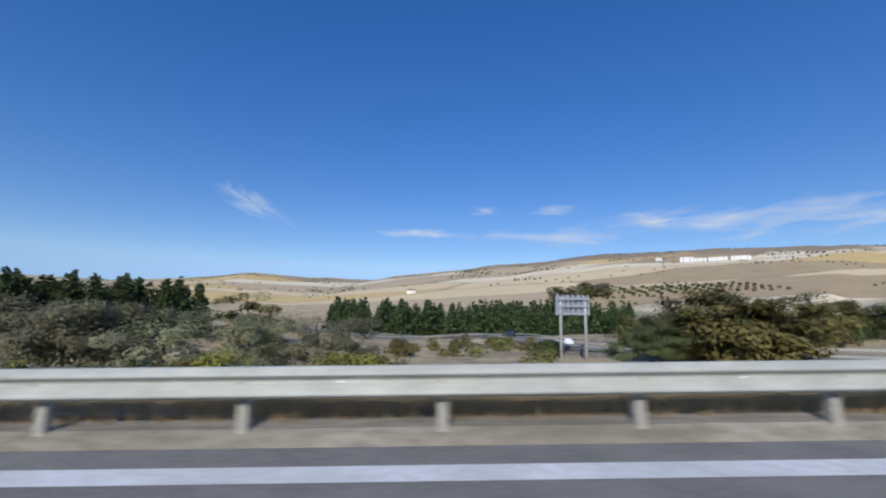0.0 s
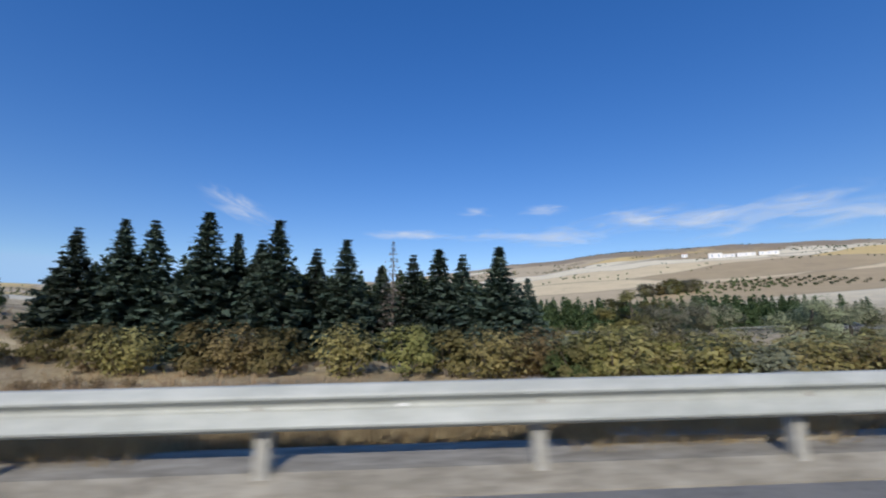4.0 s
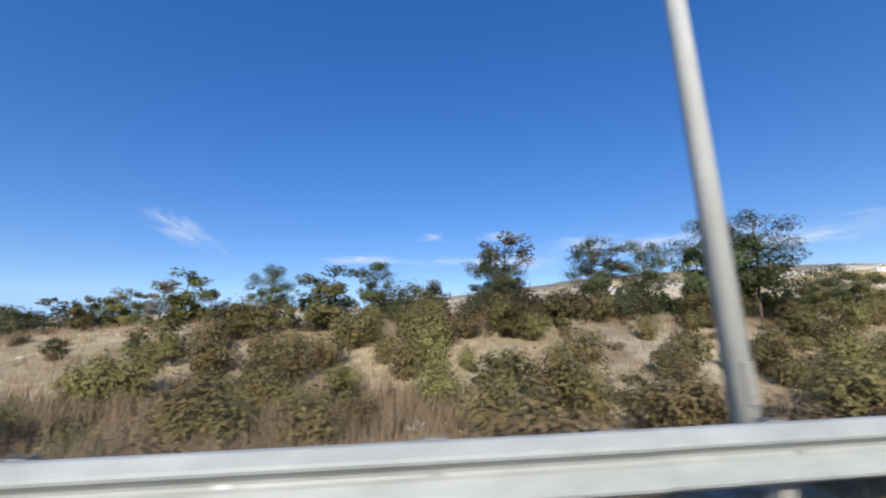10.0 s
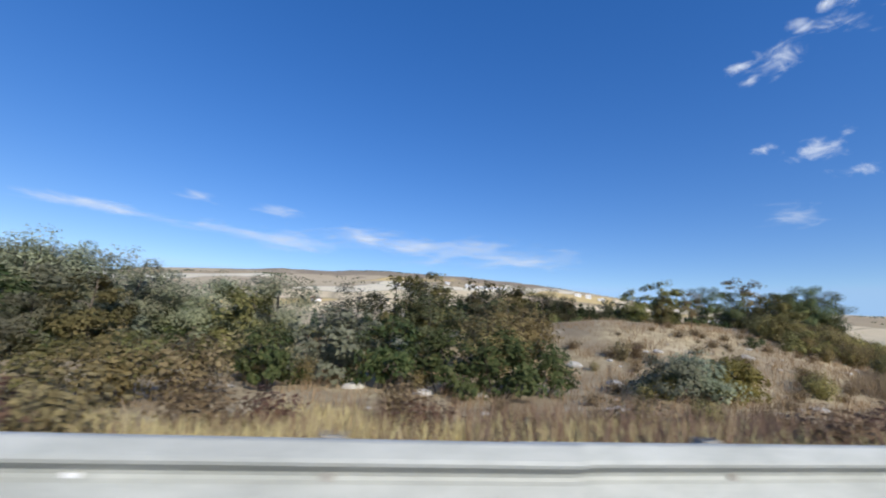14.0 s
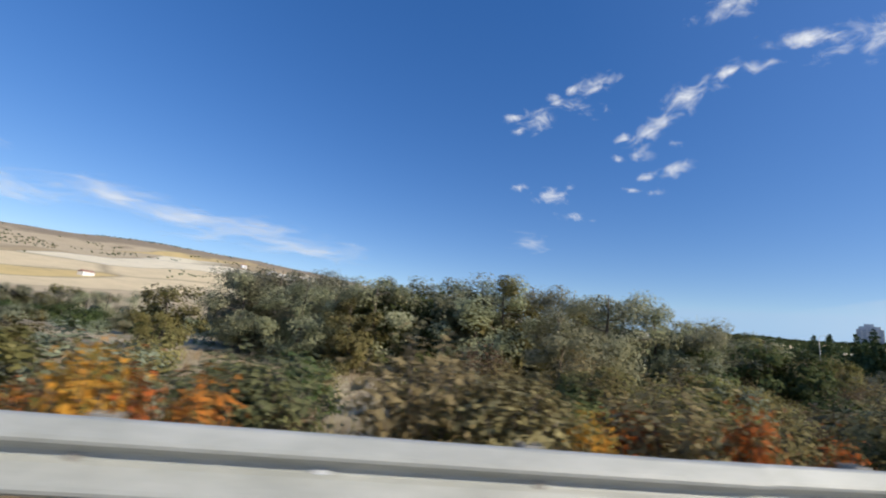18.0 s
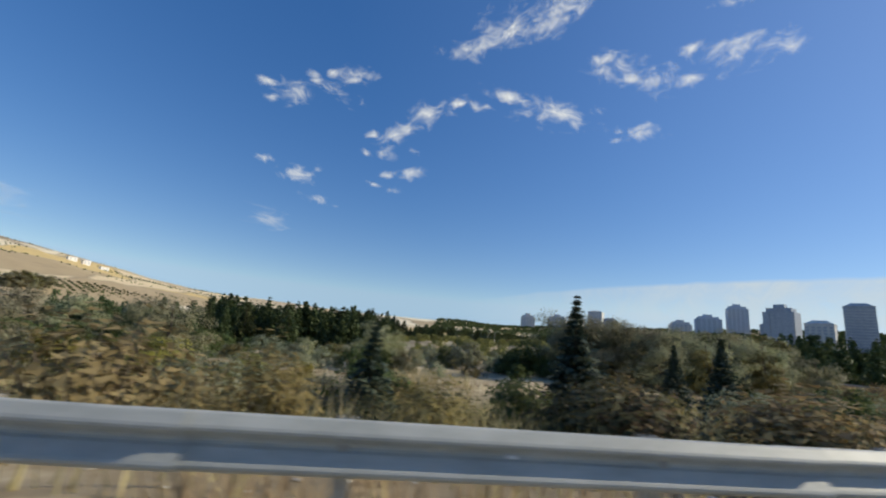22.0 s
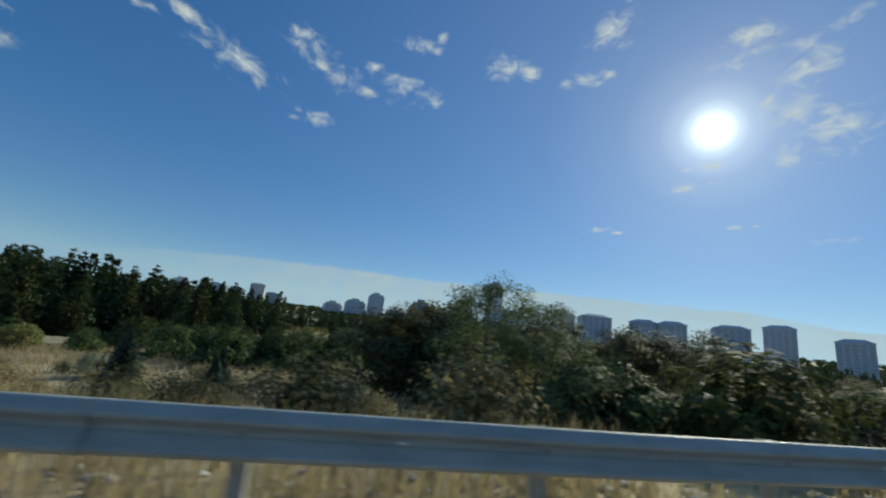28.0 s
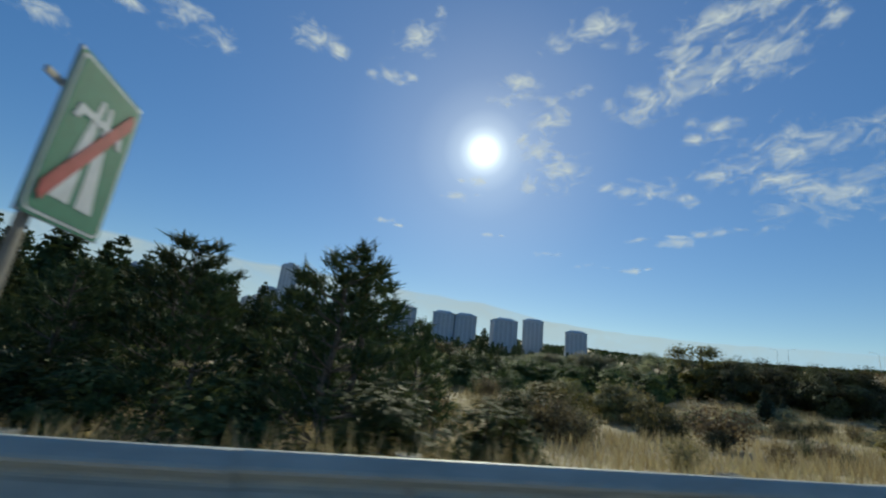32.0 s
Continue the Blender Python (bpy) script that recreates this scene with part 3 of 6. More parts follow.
def tree_proto(name, seed, mat, h=7.0, w=5.0, limbs=7, clumps=26, per=70, leaf=0.2, bare=0.35, trunk=0.14, flat=1.0, lean=0.0, squash=0.75):
    """A tree with a tapered trunk, limbs and a crown of clumps with gaps."""
    rng = np.random.default_rng(seed)
    root = new(name)
    top = (lean * h + rng.normal() * 0.3, rng.normal() * 0.3, h * 0.93)
    tp = wiggle(rng, (0, 0, -0.3), top, 5, h * 0.02)
    pcs = [tube(tp, [trunk * (1 - 0.16 * i) for i in range(6)], 8)]
    cs, rs = [], []
    for k in range(limbs):
        u = bare + (0.95 - bare) * (k + 0.3) / limbs
        b = np.array(tp[0]) + (np.array(top) - np.array(tp[0])) * u * 0.98
        a = k * 2.4 + rng.uniform(-0.4, 0.4)
        reach = w / 2 * rng.uniform(0.55, 1.0) * (1.1 - 0.5 * abs(u - 0.55))
        e = b + np.array((math.cos(a) * reach, math.sin(a) * reach, h * 0.13 * rng.uniform(0.5, 1.3)))
        p = wiggle(rng, b, e, 4, 0.12)
        r0 = trunk * (0.6 - 0.35 * u)
        pcs.append(tube(p, [r0 * (1 - 0.2 * i) for i in range(5)], 6))
        for f in (0.55, 0.8, 1.0):
            cs.append(b + (e - b) * f + rng.normal(size=3) * 0.2)
            rs.append(w * rng.uniform(0.11, 0.19))
    while len(cs) < clumps:
        a, q, zz = rng.uniform(0, 2 * math.pi), rng.uniform(0.1, 1) ** 0.5, rng.uniform(0, 1)
        rad = w / 2 * q * math.sqrt(max(0.05, 1 - (2 * zz - 1) ** 2 * 0.8))
        cs.append(np.array((top[0] * 0.6 + rad * math.cos(a), rad * math.sin(a), h * (bare + (1 - bare) * (0.08 + 0.82 * zz * flat)))))
        rs.append(w * rng.uniform(0.1, 0.2))
    part("crown", crown_mesh("crown", rng, cs, rs, per, leaf, mat, 0.5, squash), root)
    part("trunk", mesh_from("trunk", *join_lists(pcs), M_BARK, True), root)
    return root


def spruce_proto(name, seed, mat, h=9.0, w=4.0, levels=26, droop=0.25, gap=0.06, sprays=11, leaf=0.2, taper=0.95):
    """A conifer: straight trunk, whorls of drooping branches that shorten upwards."""
    rng = np.random.default_rng(seed)
    root = new(name)
    pcs = [tube([(0, 0, -0.3), (0, 0, h * 0.5), (0, 0, h * 0.99)], (0.03 * w, 0.018 * w, 0.01), 7)]
    pts = []
    for i in range(levels):
        u = gap + (1 - gap) * (i + rng.uniform(-0.3, 0.3)) / levels
        u = min(max(u, gap), 0.985)
        ln = w / 2 * (1 - u) ** taper * rng.uniform(0.8, 1.1) + 0.04
        nb = 8 if u < 0.7 else 6
        for k in range(nb):
            a = i * 1.1 + k * 2 * math.pi / nb + rng.uniform(-0.25, 0.25)
            l2 = ln * rng.uniform(0.7, 1.12)
            e = np.array((math.cos(a) * l2, math.sin(a) * l2, h * u - droop * l2 + 0.06 * l2))
            s0 = np.array((0, 0, h * u))
            if u < 0.6 and k % 2 == 0:
                pcs.append(tube([tuple(s0), tuple(e)], (0.022, 0.006), 4))
            m = max(3, int(sprays * (0.35 + 0.65 * l2 / (w / 2))))
            f = rng.uniform(0.12, 1.0, m) ** 0.75
            pts.append(s0 + (e - s0) * f[:, None] + rng.normal(size=(m, 3)) * np.array((0.09, 0.09, 0.05)) * (0.4 + l2 * 0.5))
    pts = np.concatenate(pts)
    v, fc = leaf_quads(rng, pts, leaf * (1.15 - 0.6 * np.clip(pts[:, 2] / h, 0, 1)), 0.8, 2.4)
    part("crown", mesh_from("crown", v.tolist(), fc.tolist(), mat), root)
    part("trunk", mesh_from("trunk", *join_lists(pcs), M_BARK), root)
    return root


USED = set()


def plant(proto, x, y, h, proto_h, label, category, group="", wide=1.0, z=None, spin=None):
    """Sets a plant of height h on the ground at x, y: the proto itself the first time, then copies."""
    k = h / proto_h
    m = pose(x, y, (height(x, y) if z is None else z) - 0.03, 0, 0, spin if spin is not None else random.uniform(0, 360)) @ Matrix.Diagonal((k * wide, k * wide, k, 1))
    if proto.name in USED:
        ob = copy_thing(proto, m @ Matrix.Diagonal((1 / proto.scale[0], 1 / proto.scale[1], 1 / proto.scale[2], 1)))
    else:
        USED.add(proto.name)
        proto.matrix_basis = m
        ob = proto
    return tagged(ob, label, category, group)


def wood(name, label, protos, proto_h, rows, wide=1.0, category="wood", least=2.0):
    """A far wood joined into one mesh: rows of x, y and the height of the tips."""
    rng = np.random.default_rng(len(rows))
    vs, fs, n = [], [], 0
    srcs = []
    for p in protos:
        me = [c for c in p.children if c.name.startswith("crown")][0].data
        co = np.zeros(len(me.vertices) * 3)
        me.vertices.foreach_get("co", co)
        tri = co.reshape(-1, 3, 3)[::2]
        mid = tri.mean(axis=1, keepdims=True)
        srcs.append((mid + (tri - mid) * 1.4).reshape(-1, 3))
    for i, (x, y, z) in enumerate(rows):
        g = height(x, y)
        k = max(least, z - g) / proto_h
        a = rng.uniform(0, 6.28)
        co = srcs[i % len(srcs)] * np.array((k * wide, k * wide, k))
        c, s = math.cos(a), math.sin(a)
        vs.append(np.stack([co[:, 0] * c - co[:, 1] * s + x, co[:, 0] * s + co[:, 1] * c + y, co[:, 2] + g], 1))
        fs.append(np.arange(n, n + len(co)).reshape(-1, 3))
        n += len(co)
    me = mesh_from(name, np.concatenate(vs).tolist(), np.concatenate(fs).tolist(), [c for c in protos[0].children if c.name.startswith("crown")][0].data.materials[0])
    return tagged(new(name, me), label, category, kind="stuff")


# ---- guard rail, section by section ----
W_FRONT = ((0.0, 0.752), (-0.022, 0.751), (-0.034, 0.744), (-0.076, 0.694), (-0.083, 0.678), (-0.078, 0.662), (-0.03, 0.634), (-0.012, 0.618), (-0.008, 0.602),
           (-0.014, 0.588), (-0.03, 0.574), (-0.076, 0.506), (-0.083, 0.49), (-0.078, 0.474), (-0.042, 0.453), (-0.02, 0.443))
w_profile = [(a, b) for a, b in W_FRONT] + [(a + 0.006, b) for a, b in reversed(W_FRONT)]
beam_me = mesh_from("beam", *extrude_profile(w_profile, -4.16, 0.16), M_STEEL)
c_post = ((0.0, -0.05), (0.0, 0.05), (0.1, 0.05), (0.1, 0.035), (0.012, 0.035), (0.012, -0.035), (0.1, -0.035), (0.1, -0.05))
pv = [(b, 0.1 + a, -0.5) for a, b in c_post] + [(b, 0.1 + a, 0.74) for a, b in c_post]
n8 = len(c_post)
post_me = mesh_from("post", pv, [(i, (i + 1) % n8, n8 + (i + 1) % n8, n8 + i) for i in range(n8)] + [tuple(range(n8, 2 * n8))], M_POST)
bm = bmesh.new()
box(bm, -0.03, 0.03, -0.022, -0.004, 0.588, 0.608, 0.003)
M_REFLECT = surface("reflector_plastic", (0.7, 0.7, 0.68), (0.85, 0.85, 0.82), 20, 0.25)
reflector_me = bm_mesh("reflector", bm, M_REFLECT)
rail_proto = new("guard_rail")
beam = part("beam", beam_me, rail_proto)
bm = bmesh.new()
r = bmesh.ops.create_cone(bm, cap_ends=True, segments=8, radius1=0.03, radius2=0.022, depth=0.02)
bmesh.ops.rotate(bm, verts=r["verts"], cent=(0, 0, 0), matrix=Matrix.Rotation(radians(90), 3, "X"))
bolt_me = bm_mesh("bolt", bm, M_POST)
for px in (-1.0, -3.0):
    part("bolt", bolt_me, beam, m=pose(px, -0.012, 0.597))
for px in (-1.0, -3.0):
    part("post", post_me, rail_proto, m=pose(px, 0, 0))
part("reflector", reflector_me, rail_proto, "small white reflector", m=pose(-2.0, 0, 0))
tagged(rail_proto, "galvanised steel W-beam guard rail on short posts", "guard rail", "guard rail beside the road")
for i in range(157):
    s = -41 + 3.9938 * i
    a, b = on_road(s), on_road(s + 4.0)
    m = pose(a.x, a.y, a.z, 0, math.degrees(math.asin((b.z - a.z) / 4.0)), turn_at(s + 2.0))
    if i == 0:
        rail_proto.matrix_basis = m
    else:
        copy_thing(rail_proto, m)

# ---- lamp masts ----
def lamp_proto():
    root = new("street_lamp")
    part("pole", mesh_from("pole", *tube([(0, 0, 0), (0, 0, 4), (0, 0, 11.5)], (0.115, 0.1, 0.06), 14), M_LAMP, True), root)
    part("arm", mesh_from("arm", *tube([(0, 0, 11.4), (0, -0.5, 11.9), (0, -2.2, 12.1)], (0.05, 0.045, 0.035), 8), M_LAMP, True), root)
    b = bmesh.new()
    box(b, -0.16, 0.16, -3.0, -2.15, 12.04, 12.18, 0.03)
    part("lamp_head", bm_mesh("lamp_head", b, M_LAMP), root, "grey flat road lamp head")
    b = bmesh.new()
    box(b, -0.22, 0.22, -0.22, 0.22, -0.06, 0.03, 0.008)
    part("base_plate", bm_mesh("base_plate", b, M_POST), root)
    b = bmesh.new()
    box(b, -0.45, 0.45, -0.4, 0.4, -0.6, -0.05, 0.03)
    part("footing", bm_mesh("footing", b, M_SHOULDER), root, "pale concrete footing block")
    b = bmesh.new()
    box(b, -0.05, 0.05, -0.125, -0.09, 0.6, 0.95, 0.006)
    part("hatch", bm_mesh("hatch", b, M_POST), root)
    return tagged(root, "tall tapered galvanised steel street lamp behind the rail", "street lamp", "street lamps along the road")


LAMPS = (-9.0, 27.05, 63.4, 99.1, 133.2, 168.2, 204.9)
lamp = lamp_proto()
for i, s in enumerate(LAMPS):
    p = on_road(s, 1.15, 0.05)
    m = pose(p.x, p.y, p.z, 0, 0, turn_at(s))
    if i == 0:
        lamp.matrix_basis = m
    else:
        copy_thing(lamp, m)
for s in (20.6, 218.0):
    p = on_road(s, -13.9, -0.25)
    median = copy_thing(lamp, pose(p.x, p.y, p.z, 0, 0, turn_at(s) + 180) @ Matrix.Diagonal((1, 1, 1.15, 1)))
    for piece in [c for c in median.children if c.name.startswith(("arm", "lamp_head"))]:
        twin = new(piece.name.split(".")[0], piece.data)
        twin.parent = median
        twin.matrix_basis = pose(0, 0, 0, 0, 0, 180)
    tagged(median, "tall two-armed galvanised street lamp on the median", "street lamp", "street lamps on the median")
for x, y, spin in ((-404, 31, 40), (-407, 34, 220), (-427, 58, 40)):
    copy_thing(lamp, pose(x, y, height(x, y), 0, 0, spin))


# ---- plant kinds ----
BUSH_OLIVE = [bush_proto("bush", 11 + i, M_OLIVE, 2.0, 2.0 + 0.2 * i, 38, 58, 0.065) for i in range(3)]
BUSH_BROWN = [vase_proto("dry_bush", 21 + i, M_BROWN, 2.0, 2.0, 18, 70, 0.07) for i in range(2)]
BUSH_YELLOW = [bush_proto("broom_shrub", 31 + i, M_YELLOW, 2.0, 2.3, 44, 72, 0.062) for i in range(2)]
BUSH_GREY = [bush_proto("tamarisk", 41 + i, M_TAMARISK, 2.0, 2.5, 40, 56, 0.065) for i in range(2)]
BUSH_GREEN = [bush_proto("evergreen_shrub", 51 + i, M_GREEN, 2.0, 2.2, 38, 56, 0.068) for i in range(2)]
BUSH_THORN = [vase_proto("blackthorn_bush", 181 + i, M_THORN, 2.0, 2.2, 20, 110, 0.062) for i in range(2)]
BUSH_RED = [vase_proto("barberry_bush", 61 + i, M_RED, 1.0, 1.2, 16, 60, 0.05) for i in range(2)]
BUSH_ORANGE = [vase_proto("sumac_bush", 71 + i, M_ORANGE, 1.2, 1.1, 12, 60, 0.06) for i in range(2)]
BUSH_BUCK = [vase_proto("buckthorn_bush", 171 + i, M_HAW, 2.0, 1.8 + 0.2 * i, 18, 92, 0.066) for i in range(2)]
BUSH_HAW = [vase_proto("hawthorn_bush", 161 + i, M_HAW, 2.0, 1.6 + 0.25 * i, 18, 92, 0.068) for i in range(3)]
OLEASTER = [tree_proto("oleaster_tree", 81 + i, M_GREY, 6.0, 5.4, 8, 54, 175, 0.092, 0.08, 0.12) for i in range(3)]
ACACIA = [tree_proto("acacia_tree", 91 + i, M_ACACIA, 8.0, 6.8, 10, 58, 230, 0.095, 0.22, 0.15, 1.0, 0.03, 0.6) for i in range(3)]
BROADLEAF = [tree_proto("broadleaf_tree", 101 + i, M_OLIVE, 6.0, 5.0, 8, 50, 95, 0.16, 0.05, 0.13) for i in range(2)]
ELM = [tree_proto("elm_tree", 191 + i, M_THORN, 6.0, 5.2, 9, 52, 130, 0.11, 0.06, 0.12) for i in range(2)]
THIN = [tree_proto("thin_tree", 111 + i, M_BROWN, 6.0, 4.0, 10, 34, 75, 0.11, 0.34, 0.1, 1.0, 0.05, 0.55) for i in range(2)]
SAPLING = [tree_proto("sapling", 121 + i, M_OLIVE, 4.0, 2.2, 8, 16, 22, 0.15, 0.15, 0.05) for i in range(2)]
SPRUCE = [spruce_proto("spruce", 131 + i, M_SPRUCE, 9.0, 4.4, 46, 0.4, 0.02, 24, 0.18, 1.12) for i in range(3)]
PINE = [spruce_proto("pine", 141 + i, M_PINE, 8.0, 5.2, 26, -0.05, 0.04, 10, 0.3, 0.75) for i in range(3)]
UMBRELLA = [tuft_pine_proto("young_pine", 151 + i, M_PINE, 6.0, 3.4) for i in range(2)]
KINDS = {
    "buck": (BUSH_BUCK, 2.0, "twiggy golden-green shrub inside the bend", "bush"),
    "haw": (BUSH_HAW, 2.0, "upright golden-green shrub on the dry bank", "bush"),
    "umbrella": (UMBRELLA, 6.0, "dark young pine with open tufted branches", "tree"),
    "olive": (BUSH_OLIVE, 2.0, "olive-green leafy shrub on dry ground", "bush"),
    "brown": (BUSH_BROWN, 2.0, "half-dry brown-green shrub on dry ground", "bush"),
    "yellow": (BUSH_YELLOW, 2.0, "bright yellow-green rounded leafy shrub", "bush"),
    "grey": (BUSH_GREY, 2.0, "grey-green feathery shrub on dry ground", "bush"),
    "green": (BUSH_GREEN, 2.0, "dark green dense shrub on dry ground", "bush"),
    "thorn": (BUSH_THORN, 2.0, "dark tangled thorn shrub behind the guard rail", "bush"),
    "red": (BUSH_RED, 1.0, "low dark red-brown shrub behind the rail", "bush"),
    "orange": (BUSH_ORANGE, 1.2, "orange autumn shrub behind the guard rail", "bush"),
    "oleaster": (OLEASTER, 6.0, "silvery grey-green oleaster tree with a loose crown", "tree"),
    "acacia": (ACACIA, 8.0, "dark green acacia tree with clumped open crown", "tree"),
    "broadleaf": (BROADLEAF, 6.0, "olive-green broadleaf tree with a full crown", "tree"),
    "elm": (ELM, 6.0, "dark dense field tree with a low round crown", "tree"),
    "thin": (THIN, 6.0, "thin half-bare tree with browning leaves", "tree"),
    "sapling": (SAPLING, 4.0, "slender sapling with upright branches", "tree"),
    "spruce": (SPRUCE, 9.0, "dark blue-green spruce with drooping whorls", "tree"),
    "pine": (PINE, 8.0, "dark green young pine on dry ground", "tree"),
}
count = 0


def grow(kind, x, y, h, wide=1.0, group=""):
    global count
    protos, ph, label, cat = KINDS[kind]
    count += 1
    return plant(protos[count % len(protos)], x, y, h, ph, label, cat, group, wide)


def tops(kind, rows, wide=1.0, group=""):
    """Plants given by place and by the height of their tips."""
    for x, y, z in rows:
        grow(kind, x, y, max(0.8, z - height(x, y)), wide * random.uniform(0.9, 1.15), group)


rs = random.Random(7)


def scatter(kinds, s0, s1, o0, o1, n, h0, h1, wide=1.0, group=""):
    for _ in range(n):
        p = on_road(rs.uniform(s0, s1), rs.uniform(o0, o1))
        grow(rs.choice(kinds), p.x, p.y, rs.uniform(h0, h1), wide * rs.uniform(0.8, 1.2), group)


def patch(kinds, cx, cy, rx, ry, n, h0, h1, wide=1.0, group="", clear=9.0):
    """Plants in an oval stretch of the plan, kept clear of the road."""
    done = 0
    while done < n:
        a, q = rs.uniform(0, 2 * math.pi), math.sqrt(rs.random())
        x, y = cx + rx * q * math.cos(a), cy + ry * q * math.sin(a)
        s, o = near_road(np.array([x]), np.array([y]))
        done += 1
        if clear < o[0] or (s[0] > 575 and o[0] < -18):
            grow(rs.choice(kinds), x, y, rs.uniform(h0, h1), wide * rs.uniform(0.8, 1.2), group)


# the low ground beside the first stretch
tops("oleaster", ((-38.4, 39.3, 2.6), (-33, 37.5, 2.1), (-29.7, 37.7, 2.3), (-25, 38.6, 1.5), (-19.7, 40.5, 0.9), (-17.5, 44.7, 0.6), (-13.2, 44.1, 0.9),
                  (-10.7, 48.9, 0.8), (-45, 46, 1.0), (-52, 44, 1.2), (-58, 50, 1.4), (-66, 46, 1.0)), 1.2, "trees in the valley")
tops("broadleaf", ((32, 53.1, 4.6), (33.9, 49.5, 5.1), (37.6, 47.8, 3.7), (41, 52, 3.8), (35, 77.5, 1.4), (-44.5, 98.4, 5.2), (46, 58, 2.5)), 1.3, "trees in the valley")
tops("broadleaf", ((80, 89, 7), (95, 100, 6), (110, 95, 5)), 1.2, "trees in the valley")
scatter(("grey", "olive", "yellow", "green"), 15, 85, 22, 36, 60, 2.4, 4.2, 1.2, "shrubs in the valley")
scatter(("olive", "yellow", "haw"), -20, 82, 10, 20, 34, 1.0, 2.2, 1.1, "shrubs on the embankment")
tops("yellow", ((-6.8, 33, -1.3), (-4.5, 34, -1.6), (-8.5, 35, -1.7), (-17.5, 34, -1.5), (-30, 30, -2.0)), 1.3, "shrubs in the valley")
tops("haw", ((-58, 30, -1.6), (-62, 29, -1.8), (-66, 29, -1.2), (-70, 28, -1.5), (-73, 28, -1.0), (-77, 29, -1.3), (-80, 29, -0.6)), 1.5, "golden shrubs in the valley")
rows = []
for _ in range(170):
    b = rs.uniform(-24, 15)
    a, r = radians(b), rs.uniform(198 if b > -3 else 150, 260)
    rows.append((-r * math.sin(a), r * math.cos(a), 1.3 + r * math.tan(radians(rs.uniform(0.5, 1.8)))))
wood("pine_wood", "dark pine wood beyond the valley road", PINE, 8.0, rows, 1.0)
rows = []
for _ in range(150):
    b, r = rs.uniform(20, 45), rs.uniform(108, 150)
    a, el = radians(b), np.interp(b, (20, 32, 42, 50), (1.3, 3.5, 4.7, 5.3)) - 0.6 * rs.random()
    rows.append((-47.8 - r * math.sin(a), r * math.cos(a), 0.3 + r * math.tan(radians(el))))
for _ in range(90):
    b, r = rs.uniform(26, 52), rs.uniform(84, 112)
    a, el = radians(b), np.interp(b, (20, 32, 42, 50), (0.6, 2.2, 3.6, 4.2)) - 0.8 * rs.random()
    rows.append((-47.8 - r * math.sin(a), r * math.cos(a), 0.3 + r * math.tan(radians(el))))
wood("pine_wood", "dark pine wood on the valley side", PINE, 8.0, rows, 1.05)
tops("olive", ((-88, 41, -1.2), (-84, 40, -1.5), (-80, 41, -0.9), (-77, 40, -1.4), (-73, 42, -0.6), (-70, 40, -1.2), (-92, 45, -0.4)), 1.2, "shrubs in the valley")
tops("acacia", ((22, 52, -0.8), (25, 50, 0.3), (28, 53, 2.0), (30, 56, 2.6), (36, 52, 4.4)), 1.3, "trees in the valley")
tops("green", ((95, 105, 5.5), (104, 108, 5.6), (111, 106, 5.2), (118, 112, 6.2), (88, 92, 1.5), (98, 94, 1.2)), 1.3, "dark shrubs on the far slope")
patch(("olive", "brown", "haw", "green"), 92, 92, 30, 18, 34, 1.0, 2.2, 1.2, "shrubs on the far slope")
patch(("broadleaf", "oleaster"), 118, 350, 30, 10, 20, 9, 13, 1.2, "grove on the slope")
patch(("green", "olive", "olive"), 6, 78, 16, 14, 26, 1.8, 3.4, 1.2, "shrubs beside the valley road", 20)

# the spruces and the shrubs in front of them
tops("spruce", ((-120.7, 34.5, 6.9), (-119.1, 37.8, 6.7), (-118, 35.9, 8), (-116.6, 37.6, 8.2), (-113.1, 39.2, 5.6), (-111.2, 36.1, 8.7), (-108.1, 39.8, 6.8),
                (-107.2, 37.4, 5.6), (-105.3, 36.2, 8), (-102.7, 38.8, 5.8), (-97, 40.9, 4.4), (-91.4, 39.3, 5.9), (-89.2, 39.2, 5.3),
                (-85.7, 39.2, 6.1), (-82.9, 39.6, 3.1), (-115.2, 42.2, 5.5), (-109.6, 38.2, 7.2), (-99.8, 38, 6.6), (-93.8, 38.5, 5.2)), 1.85, "row of spruces")
bare_spruce = spruce_proto("dead_spruce", 139, M_DEAD, 9.0, 3.0, 34, 0.3, 0.1, 5, 0.1, 1.0)
plant(bare_spruce, -95.6, 38.0, 6.5 - height(-95.6, 38.0), 9.0, "dead grey spruce with bare twigs in the row", "tree", "row of spruces", 1.4)
tops("olive", ((-121, 27, -0.6), (-117.6, 28, -0.4), (-113.5, 28, -0.2), (-108, 29, 0), (-102.6, 29.6, -0.3), (-94, 30, -0.4), (-91, 29, -0.6)), 1.0, "shrubs before the spruces")
tops("haw", ((-119, 26, -0.9), (-111, 27.5, -0.6), (-105, 28.5, -0.5), (-98, 29, -0.5), (-88, 29, -0.8), (-85, 30, -1.0)), 1.3, "shrubs before the spruces")
tops("pine", ((-171.2, 62.8, 7.6), (-168.7, 71.4, 7.2), (-148.9, 66.4, 7.5), (-145.1, 68.3, 8.4), (-143.5, 74.4, 7.9), (-139, 74, 8.2), (-135, 77.3, 7.8), (-157, 75.5, 8.2),
              (-162, 70, 7.0), (-153, 78, 7.4), (-130, 70, 7.2)), 1.0, "pine wood")

